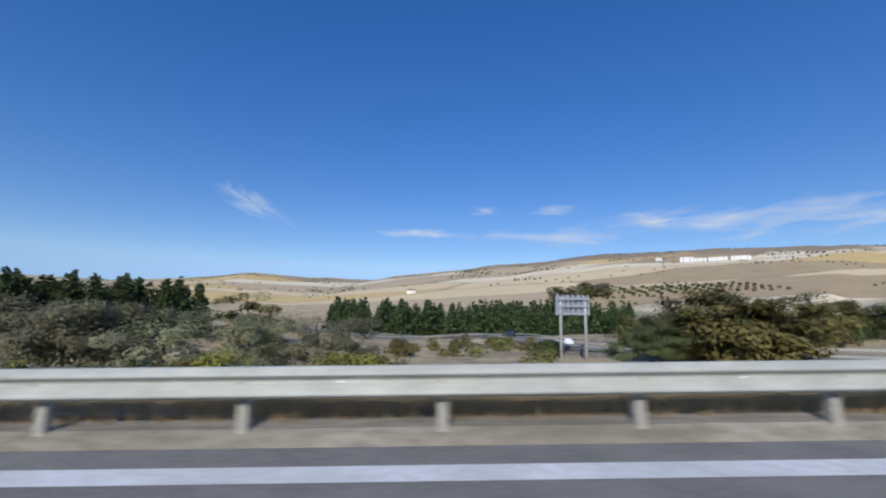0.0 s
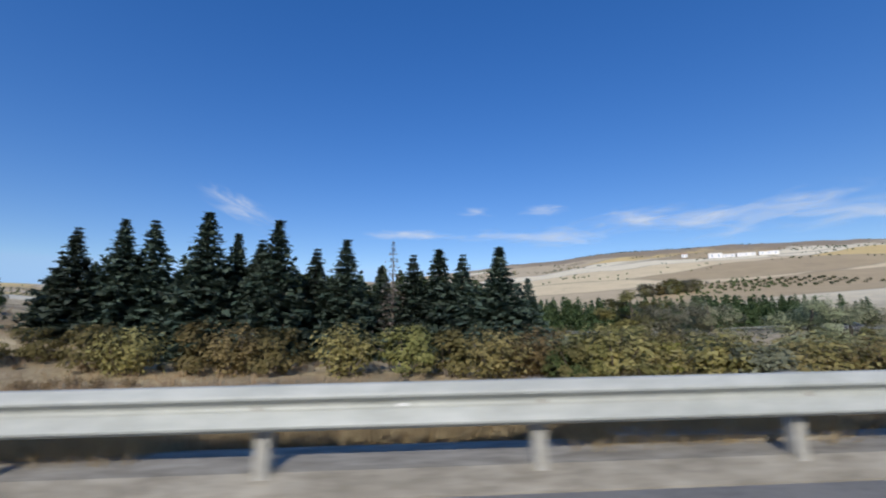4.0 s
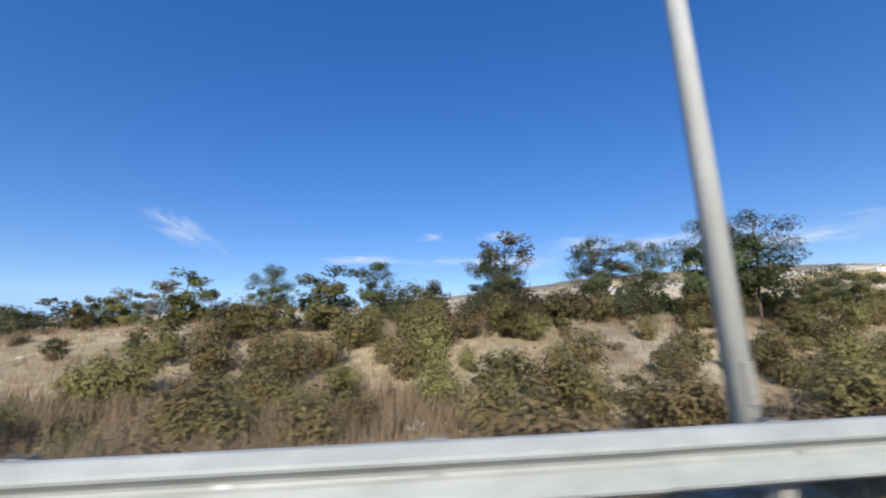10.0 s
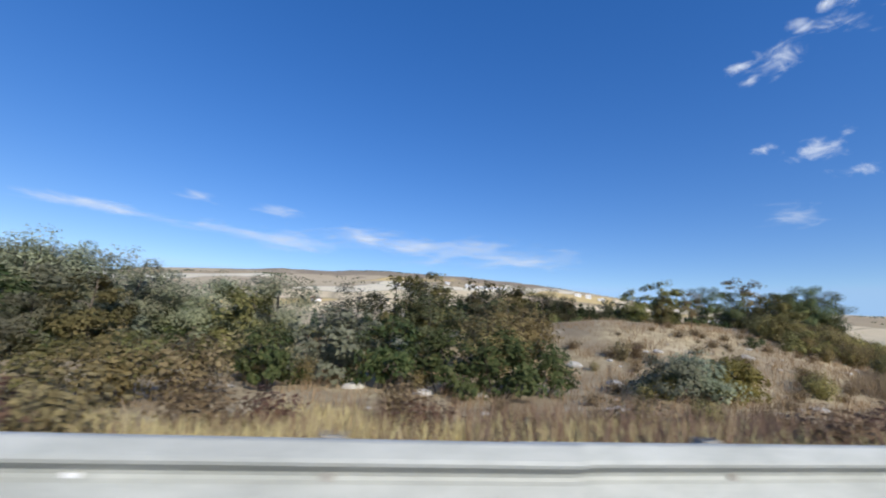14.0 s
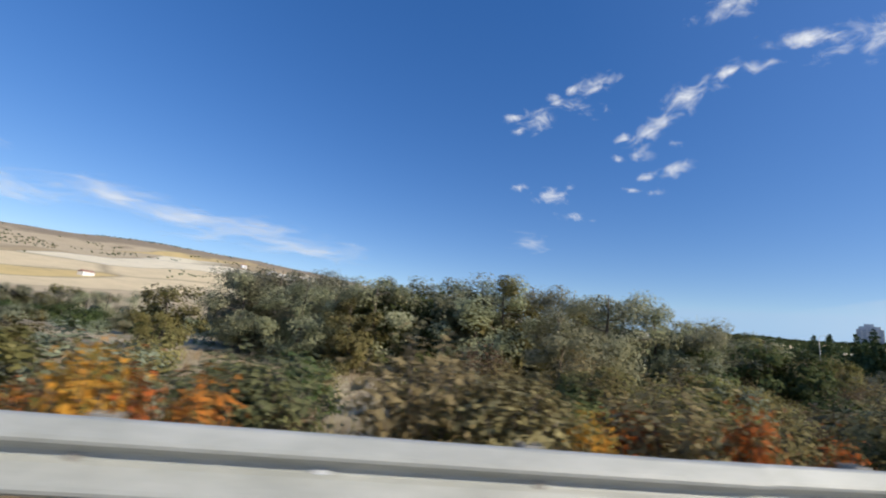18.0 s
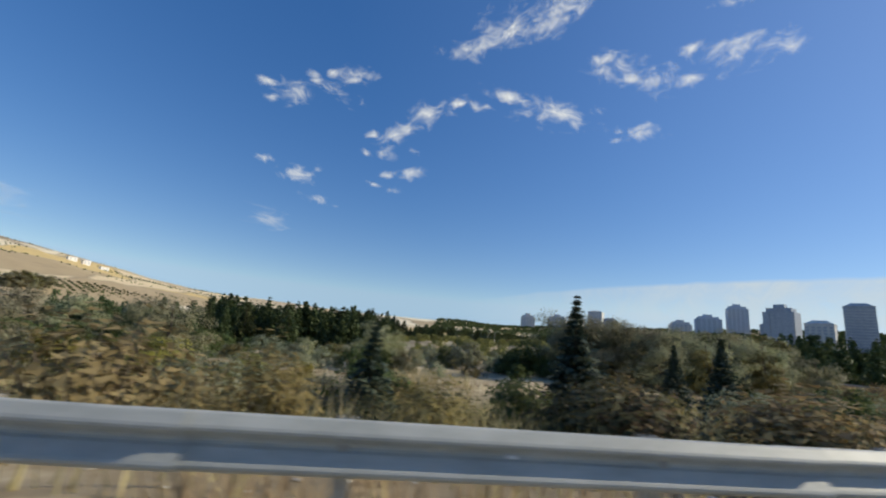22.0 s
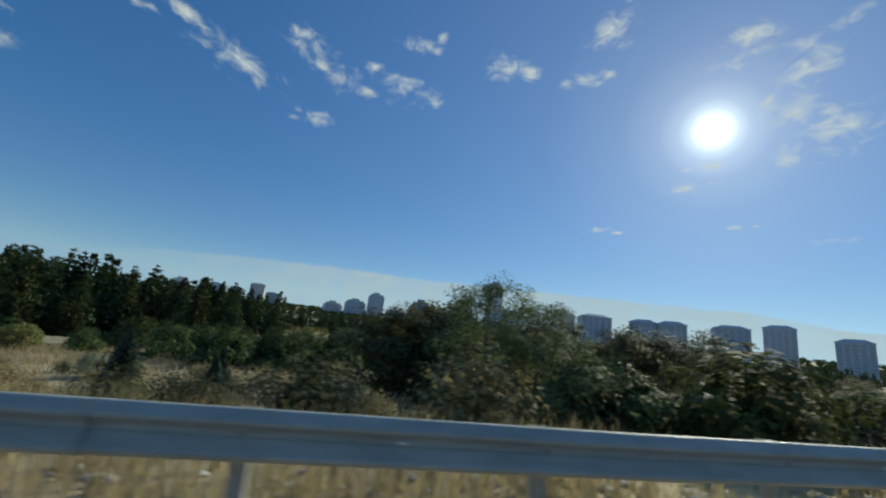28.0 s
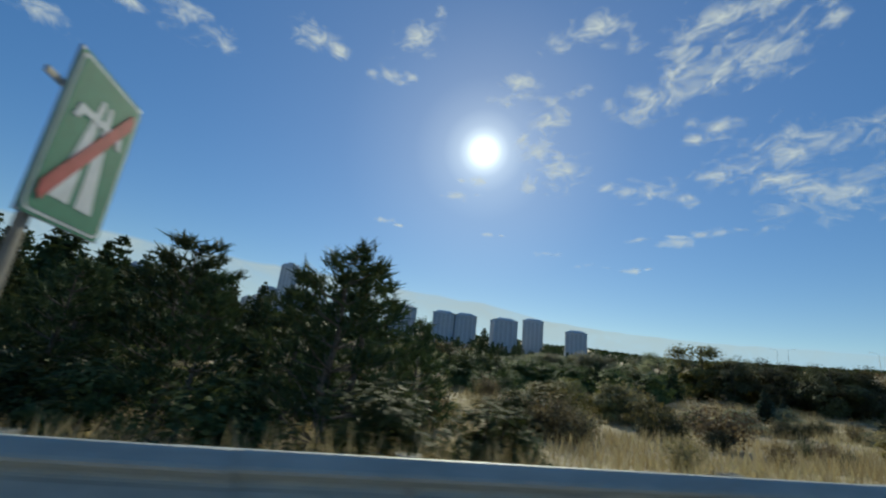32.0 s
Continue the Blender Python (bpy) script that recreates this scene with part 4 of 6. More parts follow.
# the stony bank
scatter(("haw", "haw", "olive", "brown", "green"), 123, 152, 8, 28, 86, 1.4, 2.8, 0.95, "shrubs on the bank")
scatter(("haw", "haw", "haw", "olive", "buck"), 150, 224, 8, 29, 225, 1.3, 2.9, 1.05, "shrubs on the bank")
rows = []
for _ in range(80):
    p = on_road(rs.uniform(110, 236), rs.uniform(30, 44))
    rows.append((p.x, p.y, height(p.x, p.y) + rs.uniform(0.7, 1.7)))
wood("shrubland", "dark green shrubs along the top of the bank", BUSH_GREEN, 2.0, rows, 1.3, "shrubs", 0.6)
scatter(("brown", "haw", "haw"), 232, 284, 9, 24, 18, 0.7, 1.7, 1.0, "shrubs on the bank")
scatter(("red", "red", "brown"), 128, 290, 2.0, 7.5, 80, 0.7, 1.5, 1.1, "low shrubs behind the rail")
tops("acacia", ((-178.2, 31.3, 10.6), (-176.6, 30.0, 9.8)), 0.95, "trees on the bank")
tops("broadleaf", ((-177.2, 32.2, 8.6), (-179.6, 32.0, 8.0)), 0.75, "trees on the bank")
tops("acacia", ((-184, 33.2, 8.6), (-189.5, 32.3, 8.6), (-198.3, 31.9, 7.5), (-161.3, 35.9, 6.9), (-158.5, 30.6, 6.5), (-155.6, 33.0, 5.6), (-215.8, 35.1, 6.6),
                (-207.6, 34.8, 7.0)), 0.85, "trees on the bank")
tops("thin", ((-196.3, 36, 9.8), (-187, 35, 8.4), (-223.2, 34.3, 5.2), (-137, 32, 5.4)), 1.0, "trees on the bank")
tops("broadleaf", ((-163.5, 31.5, 5.6), (-160.3, 30.2, 5.2), (-156.8, 30.5, 4.4)), 1.0, "trees on the bank")
tops("broadleaf", ((-227.6, 37.7, 5.2), (-203, 37, 5.5), (-211, 30, 5.7), (-172, 36, 5.0), (-166, 34, 5.0)), 1.1, "trees on the bank")
tops("green", ((-222, 29, 1.0),), 0.9, "shrubs on the bank")
scatter(("thorn", "olive", "thorn"), 172, 212, 27, 33, 20, 1.8, 3.2, 1.2, "shrubs below the trees")

rows = []
for _ in range(300):
    p = on_road(rs.uniform(108, 275), rs.uniform(5, 29))
    rows.append((p.x, p.y, height(p.x, p.y) + rs.uniform(0.3, 0.8)))
wood("low_scrub", "low brown scrub tufts all over the bank", BUSH_BROWN, 2.0, rows, 1.6, "scrub", 0.25)

# inside the bend, first half
tops("sapling", ((-247.8, 49.9, 5.3), (-240.8, 53.2, 6.4), (-236.6, 50, 6.1), (-230, 65.4, 5.6)), 1.0, "saplings inside the bend")
tops("yellow", ((-245.1, 25.5, 0.1), (-243.6, 25.8, -0.2), (-270.6, 51.7, 0.6)), 1.0, "shrubs inside the bend")
tops("grey", ((-247.4, 26.2, 0.3), (-248.8, 26.8, 0.1), (-246.2, 27.2, 0.2)), 1.0, "shrubs inside the bend")
tops("green", ((-226.2, 28.9, 1.2), (-254.9, 31.3, 0.9), (-256.5, 33, 0.9), (-252.8, 30.6, 0.4), (-258, 35, 1.2)), 1.0, "shrubs inside the bend")
tops("buck", ((-247.8, 37.2, 2.7), (-244.5, 37.5, 2.4), (-250.5, 36, 1.6)), 1.2, "shrubs inside the bend")
tops("broadleaf", ((-228.6, 35, 4.3),), 0.8, "trees inside the bend")
tops("grey", ((-259, 38, 1.8),), 1.1, "shrubs inside the bend")
tops("oleaster", ((-258.9, 47.4, 3.6), (-266.2, 55.5, 4.4), (-285, 83.7, 3.6), (-283.2, 78.3, 4.3), (-278.7, 74.8, 5.6), (-275.8, 71.3, 4.9), (-270.3, 65.2, 5.8),
                  (-262.6, 66.1, 4.6), (-261.5, 53.6, 3.5), (-258.6, 51.9, 2.5), (-275.2, 94.4, 5.6), (-275.8, 89.3, 5.8), (-275, 85.9, 5.2), (-278.4, 79.1, 5.3),
                  (-274.6, 75, 5.3), (-272.6, 68.5, 6), (-269.5, 61.6, 5.8), (-270.8, 58.5, 4.9)), 1.15, "oleaster thicket inside the bend")
tops("broadleaf", ((-227.8, 51, 5.5), (-243.7, 50.7, 5.2), (-222.4, 36.7, 6.6), (-233.1, 48.7, 5.4)), 1.0, "trees inside the bend")
patch(("oleaster", "grey", "green"), -268, 76, 16, 30, 60, 2.5, 5.0, 1.1, "oleaster thicket inside the bend", 14)
patch(("grey", "olive", "brown", "green"), -260, 48, 14, 16, 40, 1.2, 3.0, 1.1, "shrubs inside the bend", 9)
scatter(("orange",), 306, 388, 2.0, 4.6, 26, 0.8, 1.4, 1.0, "orange shrubs behind the rail")
scatter(("buck", "olive", "buck", "brown"), 300, 395, 2.4, 8, 90, 0.9, 1.7, 1.1, "shrubs behind the rail")
scatter(("olive", "buck", "buck", "green", "grey"), 290, 395, 8, 16, 110, 1.2, 2.6, 1.1, "shrubs behind the rail")

scatter(("brown", "thorn", "buck", "thorn"), 338, 398, 2.2, 7, 46, 1.0, 1.9, 1.2, "shrubs behind the rail")
scatter(("buck", "olive", "brown"), 276, 330, 11, 17, 26, 1.4, 2.8, 1.05, "shrubs before the thicket")
tops("elm", ((-246, 47, 4.0), (-240, 45, 4.3), (-234, 44, 4.6), (-228, 45, 4.5), (-222, 43, 4.7), (-250, 52, 3.6), (-237, 51, 4.6)), 1.1, "trees inside the bend")
tops("broadleaf", ((-262, 43, 2.2), (-268, 50, 2.6), (-279, 66, 3.2), (-287, 78, 2.4), (-290, 90, 2.2)), 0.9, "trees before the thicket")

# inside the bend, second half
patch(("grey", "olive", "oleaster", "green"), -258, 120, 26, 34, 90, 1.6, 3.6, 1.15, "shrubs inside the bend", 14)
scatter(("buck", "olive", "brown"), 397, 414, 3.5, 8, 16, 1.4, 2.2, 1.1, "shrubs behind the rail")
tops("oleaster", ((-292.8, 140.2, 1.5), (-288.8, 133.1, 1.8), (-281.1, 89.1, 5), (-281.5, 71.5, 5), (-283.9, 89.5, 4), (-262.7, 161.9, 2.4), (-258.8, 156.1, 2.4), (-256.8, 152.7, 2.4),
                  (-258.1, 144.6, 2.4), (-271.4, 116.7, 2.1)), 1.0, "oleasters inside the bend")
tops("spruce", ((-307.6, 116.6, 2.4), (-308.2, 110.9, 1.5), (-301.7, 106.2, 1.5), (-310.4, 123.7, 0.7)), 1.4, "young firs")
tops("spruce", ((-250.4, 189.7, -3.5), (-253.9, 188.2, -3.5), (-257, 186.2, -2.9), (-243.6, 185.6, -2.9), (-248, 183, -3.4), (-239.6, 174.6, -2.6), (-245.1, 171.1, -2.8)), 2.3, "young firs")
patch(("green", "brown", "green", "olive"), -273, 181, 9, 10, 80, 1.4, 2.8, 1.1, "thicket behind the rail", 4)
tops("acacia", ((-265, 186.7, 0.8), (-267.5, 190.9, -0.6), (-272, 184, -0.8), (-260, 180, -0.2), (-276, 176, -0.5)), 0.9, "thin trees behind the rail")
scatter(("green", "brown", "olive", "buck"), 446, 482, 3.5, 12, 70, 1.0, 2.2, 1.1, "thicket behind the rail")
scatter(("thorn", "brown", "thorn"), 462, 486, 5, 15, 16, 1.1, 2.2, 1.25, "thicket behind the rail")
scatter(("elm",), 450, 486, 19, 32, 24, 4.6, 6.0, 1.25, "dark trees beside the open field")
tops("broadleaf", ((-253.4, 165.6, 3.1), (-257.5, 167.5, 1.0)), 1.15, "trees inside the bend")
rows = []
for _ in range(190):
    a, q = rs.uniform(0, 2 * math.pi), math.sqrt(rs.random())
    rows.append((-128 + 58 * q * math.cos(a), 124 + 38 * q * math.sin(a), rs.uniform(6.5, 10.5)))
wood("pine_wood", "dark pine wood in the middle of the loop", PINE, 8.0, rows, 0.95)
tops("pine", ((-185.5, 168.3, 4.4), (-181.9, 163.9, 6), (-183.7, 159.9, 5.1), (-182.4, 151.7, 6), (-182.7, 141.7, 7.4), (-184.9, 130.6, 8.5)), 1.0, "pine wood")
tops("umbrella", ((-209.4, 208.5, -1.9), (-209.8, 205.7, -1.7), (-203.9, 204.6, -1.4), (-205.5, 206.5, -2.7), (-201.5, 206, -2.9), (-199, 206.5, -3.1), (-196.5, 205, -3.0),
                  (-207.5, 203.5, -1.9), (-212, 202, -2.9), (-194, 207, -3.4), (-202, 201, -2.1), (-198, 200, -2.1)), 1.2, "pines behind the sign")
tops("pine", ((-165.9, 165, 5.7), (-165.7, 157.9, 5.2), (-170, 147.4, 6), (-177.7, 141.8, 6.5), (-190.8, 146, 5.2), (-202.4, 151.9, 5.1), (-209.1, 149.9, 3.8), (-232, 128, 5.3),
              (-162.9, 160.1, 6.8)), 1.0, "pine wood")
patch(("pine",), -172, 150, 22, 22, 50, 6, 8, 1.1, "pine wood", 30)
scatter(("green",), 541, 580, 4.5, 13, 60, 1.2, 2.2, 1.15, "shrubs below the pines")
scatter(("pine",), 545, 574, 7.5, 17, 30, 2.0, 2.9, 1.5, "young pines behind the sign")
scatter(("green", "brown", "olive"), 520, 560, 14, 34, 50, 1.6, 3.0, 1.2, "shrubs below the pines")
scatter(("brown", "buck", "olive"), 514, 531, 3, 10, 30, 1.0, 1.9, 1.15, "shrubs below the pines")
scatter(("thorn", "brown", "thorn"), 488, 540, 7, 24, 50, 0.7, 1.7, 1.3, "shrubs on the open field")
rows = []
for _ in range(150):
    p = on_road(rs.uniform(440, 535), rs.uniform(32, 66))
    rows.append((p.x, p.y, height(p.x, p.y) + rs.uniform(1.6, 3.6)))
wood("shrubland", "dark green shrubs on the open field", BUSH_GREEN, 2.0, rows, 1.2, "shrubs")
patch(("pine", "green", "green"), -228, 160, 34, 13, 60, 2.4, 4.6, 1.2, "young trees on the open field", 25)
patch(("brown", "grey", "olive"), -255, 180, 40, 22, 40, 0.8, 1.8, 1.2, "shrubs inside the bend", 6)
scatter(("brown", "brown", "buck"), 392, 470, 2.5, 8, 70, 0.7, 1.5, 1.1, "shrubs behind the rail")
scatter(("brown", "olive", "yellow", "grey"), 392, 470, 8, 22, 90, 1.2, 2.6, 1.1, "shrubs behind the rail")

rows = []
for _ in range(190):
    a, q = rs.uniform(0, 2 * math.pi), math.sqrt(rs.random())
    x, y = -205 + 42 * q * math.cos(a), 82 + 30 * q * math.sin(a)
    rows.append((x, y, height(x, y) + rs.uniform(1.2, 2.8)))
wood("shrubland", "olive-green shrubs on the open ground of the loop", BUSH_OLIVE, 2.0, rows, 1.3, "shrubs", 1.0)

# the wood beyond the road, below the towers
rows = []
for _ in range(210):
    x, y = rs.uniform(-430, -60), rs.uniform(-110, -30)
    if near_road(np.array([x]), np.array([y]))[1][0] > -24:
        continue
    d, b = math.hypot(x + 250, y - 205), math.degrees(math.atan2(-(x + 250), y - 205)) % 360
    rows.append((x, y, -3 + d * math.tan(radians(np.interp(b, (133, 143, 155, 180, 195, 210, 225), (3.4, 3.7, 4.0, 4.4, 4.4, 4.5, 3.6)) - 0.7 * rs.random()))))
wood("pine_wood", "dark wood beyond the road below the towers", PINE, 8.0, rows, 0.9)

rows = []
for _ in range(170):
    p = on_road(rs.uniform(300, 480), rs.uniform(-95, -24))
    rows.append((p.x, p.y, height(p.x, p.y) + rs.uniform(1.5, 3.6)))
wood("shrubland", "dark scrub on the rise outside the bend", BUSH_BROWN, 2.0, rows, 1.5, "shrubs")

rs, late = random.Random(91), rs
scatter(("thorn", "buck", "olive", "olive", "brown"), 308, 346, 2.6, 7, 36, 1.1, 1.9, 1.2, "shrubs behind the rail")
scatter(("orange",), 310, 352, 1.7, 2.4, 22, 0.8, 1.4, 0.5, "orange shrubs behind the rail")
tops("oleaster", ((-275.9, 62.7, 5.3), (-275.2, 90.6, 5.8), (-278.4, 94, 5.0), (-271.3, 55.6, 3.5), (-284, 65.5, 3.0)), 1.15, "oleaster thicket inside the bend")
tops("green", ((-280.9, 79.1, 4.9), (-277.9, 74.8, 4.8), (-279.6, 77, 4.6), (-272.3, 52.1, 3.0), (-273.3, 49.3, 2.4)), 1.0, "oleaster thicket inside the bend")
tops("broadleaf", ((-280.4, 70.4, 5.4),), 0.75, "trees before the thicket")
rs = late

# ---- dry grass and scrub that nobody could count ----
def grass(name, label, mat, seed, n, s0, s1, o0, o1, h0, h1, blades=6, spread=0.12):
    rng = np.random.default_rng(seed)
    s = rng.uniform(s0, s1, n)
    o = o0 + (o1 - o0) * rng.uniform(0, 1, n) ** 1.5
    q = np.interp(s, SS, PSI)
    x, y = np.interp(s, SS, RX) - o * np.sin(q), np.interp(s, SS, RY) + o * np.cos(q)
    keep = np.array([noise.noise(Vector((a * 0.22, b * 0.22, seed))) > -0.12 for a, b in zip(x, y)])
    x, y = x[keep], y[keep]
    z = np.array([height(a, b) for a, b in zip(x, y)])
    c = np.repeat(np.stack([x, y, z], 1), blades, axis=0)
    m = len(c)
    c[:, :2] += rng.normal(size=(m, 2)) * spread
    hgt = rng.uniform(h0, h1, m)
    lean = rng.normal(size=(m, 2)) * 0.28 * hgt[:, None]
    a = rng.uniform(0, math.pi, m)
    wd = np.stack([np.cos(a), np.sin(a)], 1) * (0.012 + 0.014 * hgt)[:, None]
    v = np.zeros((m, 3, 3))
    v[:, 0, :2], v[:, 1, :2] = c[:, :2] - wd, c[:, :2] + wd
    v[:, 0, 2] = v[:, 1, 2] = c[:, 2] - 0.05
    v[:, 2, :2] = c[:, :2] + lean
    v[:, 2, 2] = c[:, 2] + hgt
    f = np.arange(3 * m).reshape(m, 3)
    return tagged(new(name, mesh_from(name, v.reshape(-1, 3).tolist(), f.tolist(), mat)), label, "grass", kind="stuff")


grass("dry_grass", "pale dry grass tufts on the verge", M_STRAW, 5, 30000, -20, 450, 0.95, 32, 0.15, 0.5)
grass("reeds", "tall pale dry reeds behind the rail", M_REED, 6, 5200, 204, 236, 5, 17, 0.6, 1.3, 6, 0.25)
grass("weeds", "brown dry weeds along the guard rail", M_WEED, 12, 5000, 60, 275, 1.3, 8, 0.25, 0.7, 7, 0.18)
grass("straw", "pale straw fringe behind the gravel shoulder", M_GOLD, 22, 16000, -20, 118, 0.52, 1.1, 0.36, 0.58, 6, 0.05)
grass("straw", "pale straw fringe under the guard rail", M_STRAW, 23, 22000, 118, 300, 0.2, 1.0, 0.14, 0.34, 6, 0.06)
grass("weeds", "low brown weeds behind the gravel shoulder", M_WEED, 19, 22000, -20, 118, 0.9, 2.4, 0.3, 0.52, 6, 0.1)
grass("weeds", "low brown weeds at the foot of the rail", M_WEED, 21, 26000, 118, 300, 0.45, 2.0, 0.1, 0.3, 6, 0.14)
grass("dry_grass", "short straw at the foot of the rail", M_GOLD, 20, 5000, 120, 590, 0.4, 2.6, 0.04, 0.15, 6, 0.12)
grass("weeds", "tall brown weeds behind the rail", M_WEED, 16, 1500, 205, 272, 2, 10, 0.4, 0.95, 7, 0.24)
grass("straw", "pale straw on the dry bank", M_GOLD, 17, 16000, 100, 275, 5, 34, 0.2, 0.6, 6, 0.25)
grass("golden_grass", "tall golden dry grass behind the rail", M_GOLD, 13, 6800, 258, 314, 1.2, 11, 0.25, 0.6, 7, 0.18)
grass("reeds", "tall dry grass below the thicket", M_REED, 18, 2000, 352, 400, 3, 17, 0.45, 1.0, 7, 0.25)
grass("reeds", "dry understory grass below the thicket", M_REED, 14, 1600, 305, 400, 1.2, 16, 0.25, 0.6, 6, 0.2)
grass("weeds", "brown dry weeds of the open field", M_WEED, 15, 14000, 455, 590, 1.0, 42, 0.3, 0.85, 6, 0.25)
grass("reeds", "tall pale dry reeds behind the rail", M_REED, 8, 6500, 385, 470, 4, 26, 0.5, 1.3, 6, 0.25)
grass("dry_grass", "dry yellow grass of the open field", M_REED, 9, 9000, 440, 590, 1, 45, 0.2, 0.55, 5, 0.2)


def far_scrub(name, label, mat, seed, n, r0, r1, a0, a1, size, gaps=0.5, per=12, leaf=0.55):
    rng = np.random.default_rng(seed)
    cs = []
    while len(cs) < n:
        r, a = math.sqrt(rng.uniform(r0 * r0, r1 * r1)), math.radians(rng.uniform(a0, a1))
        x, y = HILL_AT[0] - r * math.sin(a), HILL_AT[1] + r * math.cos(a)
        if abs(near_road(np.array([x]), np.array([y]))[1][0]) < 45 or (-60 < x < 260 and -60 < y < 260):
            continue
        if noise.noise(Vector((x * 0.008, y * 0.008, seed))) + 0.5 * noise.noise(Vector((x * 0.03, y * 0.03, seed))) > rng.uniform(-0.1, 0.5) + gaps - 0.5:
            cs.append((x, y, height(x, y) + size * 0.4))
    return tagged(new(name, crown_mesh(name, rng, cs, rng.uniform(size * 0.5, size, len(cs)), per, size * leaf, mat)), label, "scrub", kind="stuff")


far_scrub("hill_scrub", "scattered dark scrub on the dry hills", M_GREEN, 3, 1500, 330, 1150, -95, 48, 1.7, 0.75, 9, 0.6)
far_scrub("hill_wood", "dark woodland on the rise below the towers", M_PINE, 4, 5000, 190, 520, -242, -106, 4.0, -0.2, 36, 0.3)
far_scrub("hill_wood", "far dark woodland around the towers", M_PINE, 5, 4200, 520, 1150, -242, -108, 6.5, 0.0, 30, 0.3)
# an orchard in rows on the slope
orchard = [(x, y, height(x, y) + 1.0) for x, y in ((150 + 9 * i + 3 * j, 330 - 4 * i + 12 * j) for i in range(11) for j in range(6))]
tagged(new("orchard", crown_mesh("orchard", np.random.default_rng(40), orchard, [1.7] * len(orchard), 40, 0.7, M_GREEN)), "young orchard trees in rows on the slope", "orchard", kind="stuff")


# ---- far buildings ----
# distance haze is painted into the tower colour: lighter and bluer than bare render
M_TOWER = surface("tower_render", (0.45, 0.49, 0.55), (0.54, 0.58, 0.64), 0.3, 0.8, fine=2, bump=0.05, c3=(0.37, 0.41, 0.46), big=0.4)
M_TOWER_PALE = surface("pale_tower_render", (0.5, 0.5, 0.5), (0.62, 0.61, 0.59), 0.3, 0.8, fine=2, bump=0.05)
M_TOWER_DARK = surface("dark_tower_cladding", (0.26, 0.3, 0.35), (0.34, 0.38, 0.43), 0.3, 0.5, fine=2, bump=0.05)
# windows lightened towards the wall tone, haze put into their colour too
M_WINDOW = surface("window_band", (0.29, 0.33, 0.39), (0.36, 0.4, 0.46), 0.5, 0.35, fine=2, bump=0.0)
M_WHITE = surface("whitewashed_wall", (0.72, 0.7, 0.66), (0.84, 0.82, 0.78), 0.5, 0.85, fine=3, bump=0.1)
M_TILE = surface("roof_sheet", (0.3, 0.14, 0.09), (0.42, 0.22, 0.15), 1.0, 0.8, fine=6, bump=0.3)
VIEW = (-290.0, 180.0)


def high_rise(x, y, width, top, mat, stepped=False, slabs=True):
    """A tower block with storeys of windows between slabs under a hipped or stepped roof."""
    g = height(x, y)
    h = max(14.0, top - g)
    d = width * 0.7
    eaves = h - (10.0 if stepped else 4.5)
    root = new("tower_block")
    root.matrix_basis = pose(x, y, g, 0, 0, math.degrees(math.atan2(VIEW[0] - x, y - VIEW[1])) + rs.uniform(-14, 14))
    b = bmesh.new()
    box(b, -width / 2, width / 2, -d / 2, d / 2, -6, eaves)
    if not slabs:
        for c in (-0.36, 0.36):
            box(b, (c - 0.1) * width, (c + 0.1) * width, -d / 2 - 1.2, d / 2 + 1.2, -6, eaves - 2)
    part("wall", bm_mesh("wall", b, mat), root)
    b = bmesh.new()
    if stepped:
        box(b, -width * 0.4, width * 0.4, -d * 0.4, d * 0.4, eaves, h - 5)
        box(b, -width * 0.2, width * 0.16, -d * 0.2, d * 0.2, h - 5, h)
    else:
        box(b, -width * 0.52, width * 0.52, -d * 0.54, d * 0.54, eaves, eaves + 0.8)
        r = bmesh.ops.create_cone(b, cap_ends=True, segments=4, radius1=0.7, radius2=0.36, depth=1.0)
        bmesh.ops.rotate(b, verts=r["verts"], cent=(0, 0, 0), matrix=Matrix.Rotation(radians(45), 3, "Z"))
        for v in r["verts"]:
            v.co = Vector((v.co.x * width * 0.98, v.co.y * d, eaves + 0.8 + (v.co.z + 0.5) * (h - eaves - 0.8)))
    part("roof", bm_mesh("roof", b, mat), root)
    n = max(4, int(eaves / 3.2))
    b = bmesh.new()
    for k in range(n):
        z = 1.5 + k * 3.2
        for c in (-0.4, -0.2, 0.0, 0.2, 0.4):
            for sgn in (-1, 1):
                yy = sgn * (d / 2 + (1.24 if not slabs and abs(c) > 0.3 else 0.04))
                box(b, c * width - width * 0.06, c * width + width * 0.06, yy - 0.06, yy + 0.06, z, z + 1.7)
    tagged(part("window", bm_mesh("window", b, M_WINDOW), root, "rows of windows paled with painted haze"), "rows of windows paled with painted haze", kind="stuff")
    if slabs:
        b = bmesh.new()
        for k in range(n):
            z = 0.9 + k * 3.2
            box(b, -width * 0.53, width * 0.53, -d / 2 - 0.4, -d / 2, z, z + 0.4)
            box(b, -width * 0.53, width * 0.53, d / 2, d / 2 + 0.4, z, z + 0.4)
        tagged(part("balcony", bm_mesh("balcony", b, M_TOWER_PALE if mat is M_TOWER_DARK else mat), root), "stacked balcony slabs", kind="stuff")
    return tagged(root, "grey high-rise apartment block far across the valley", "building", "towers on the skyline")


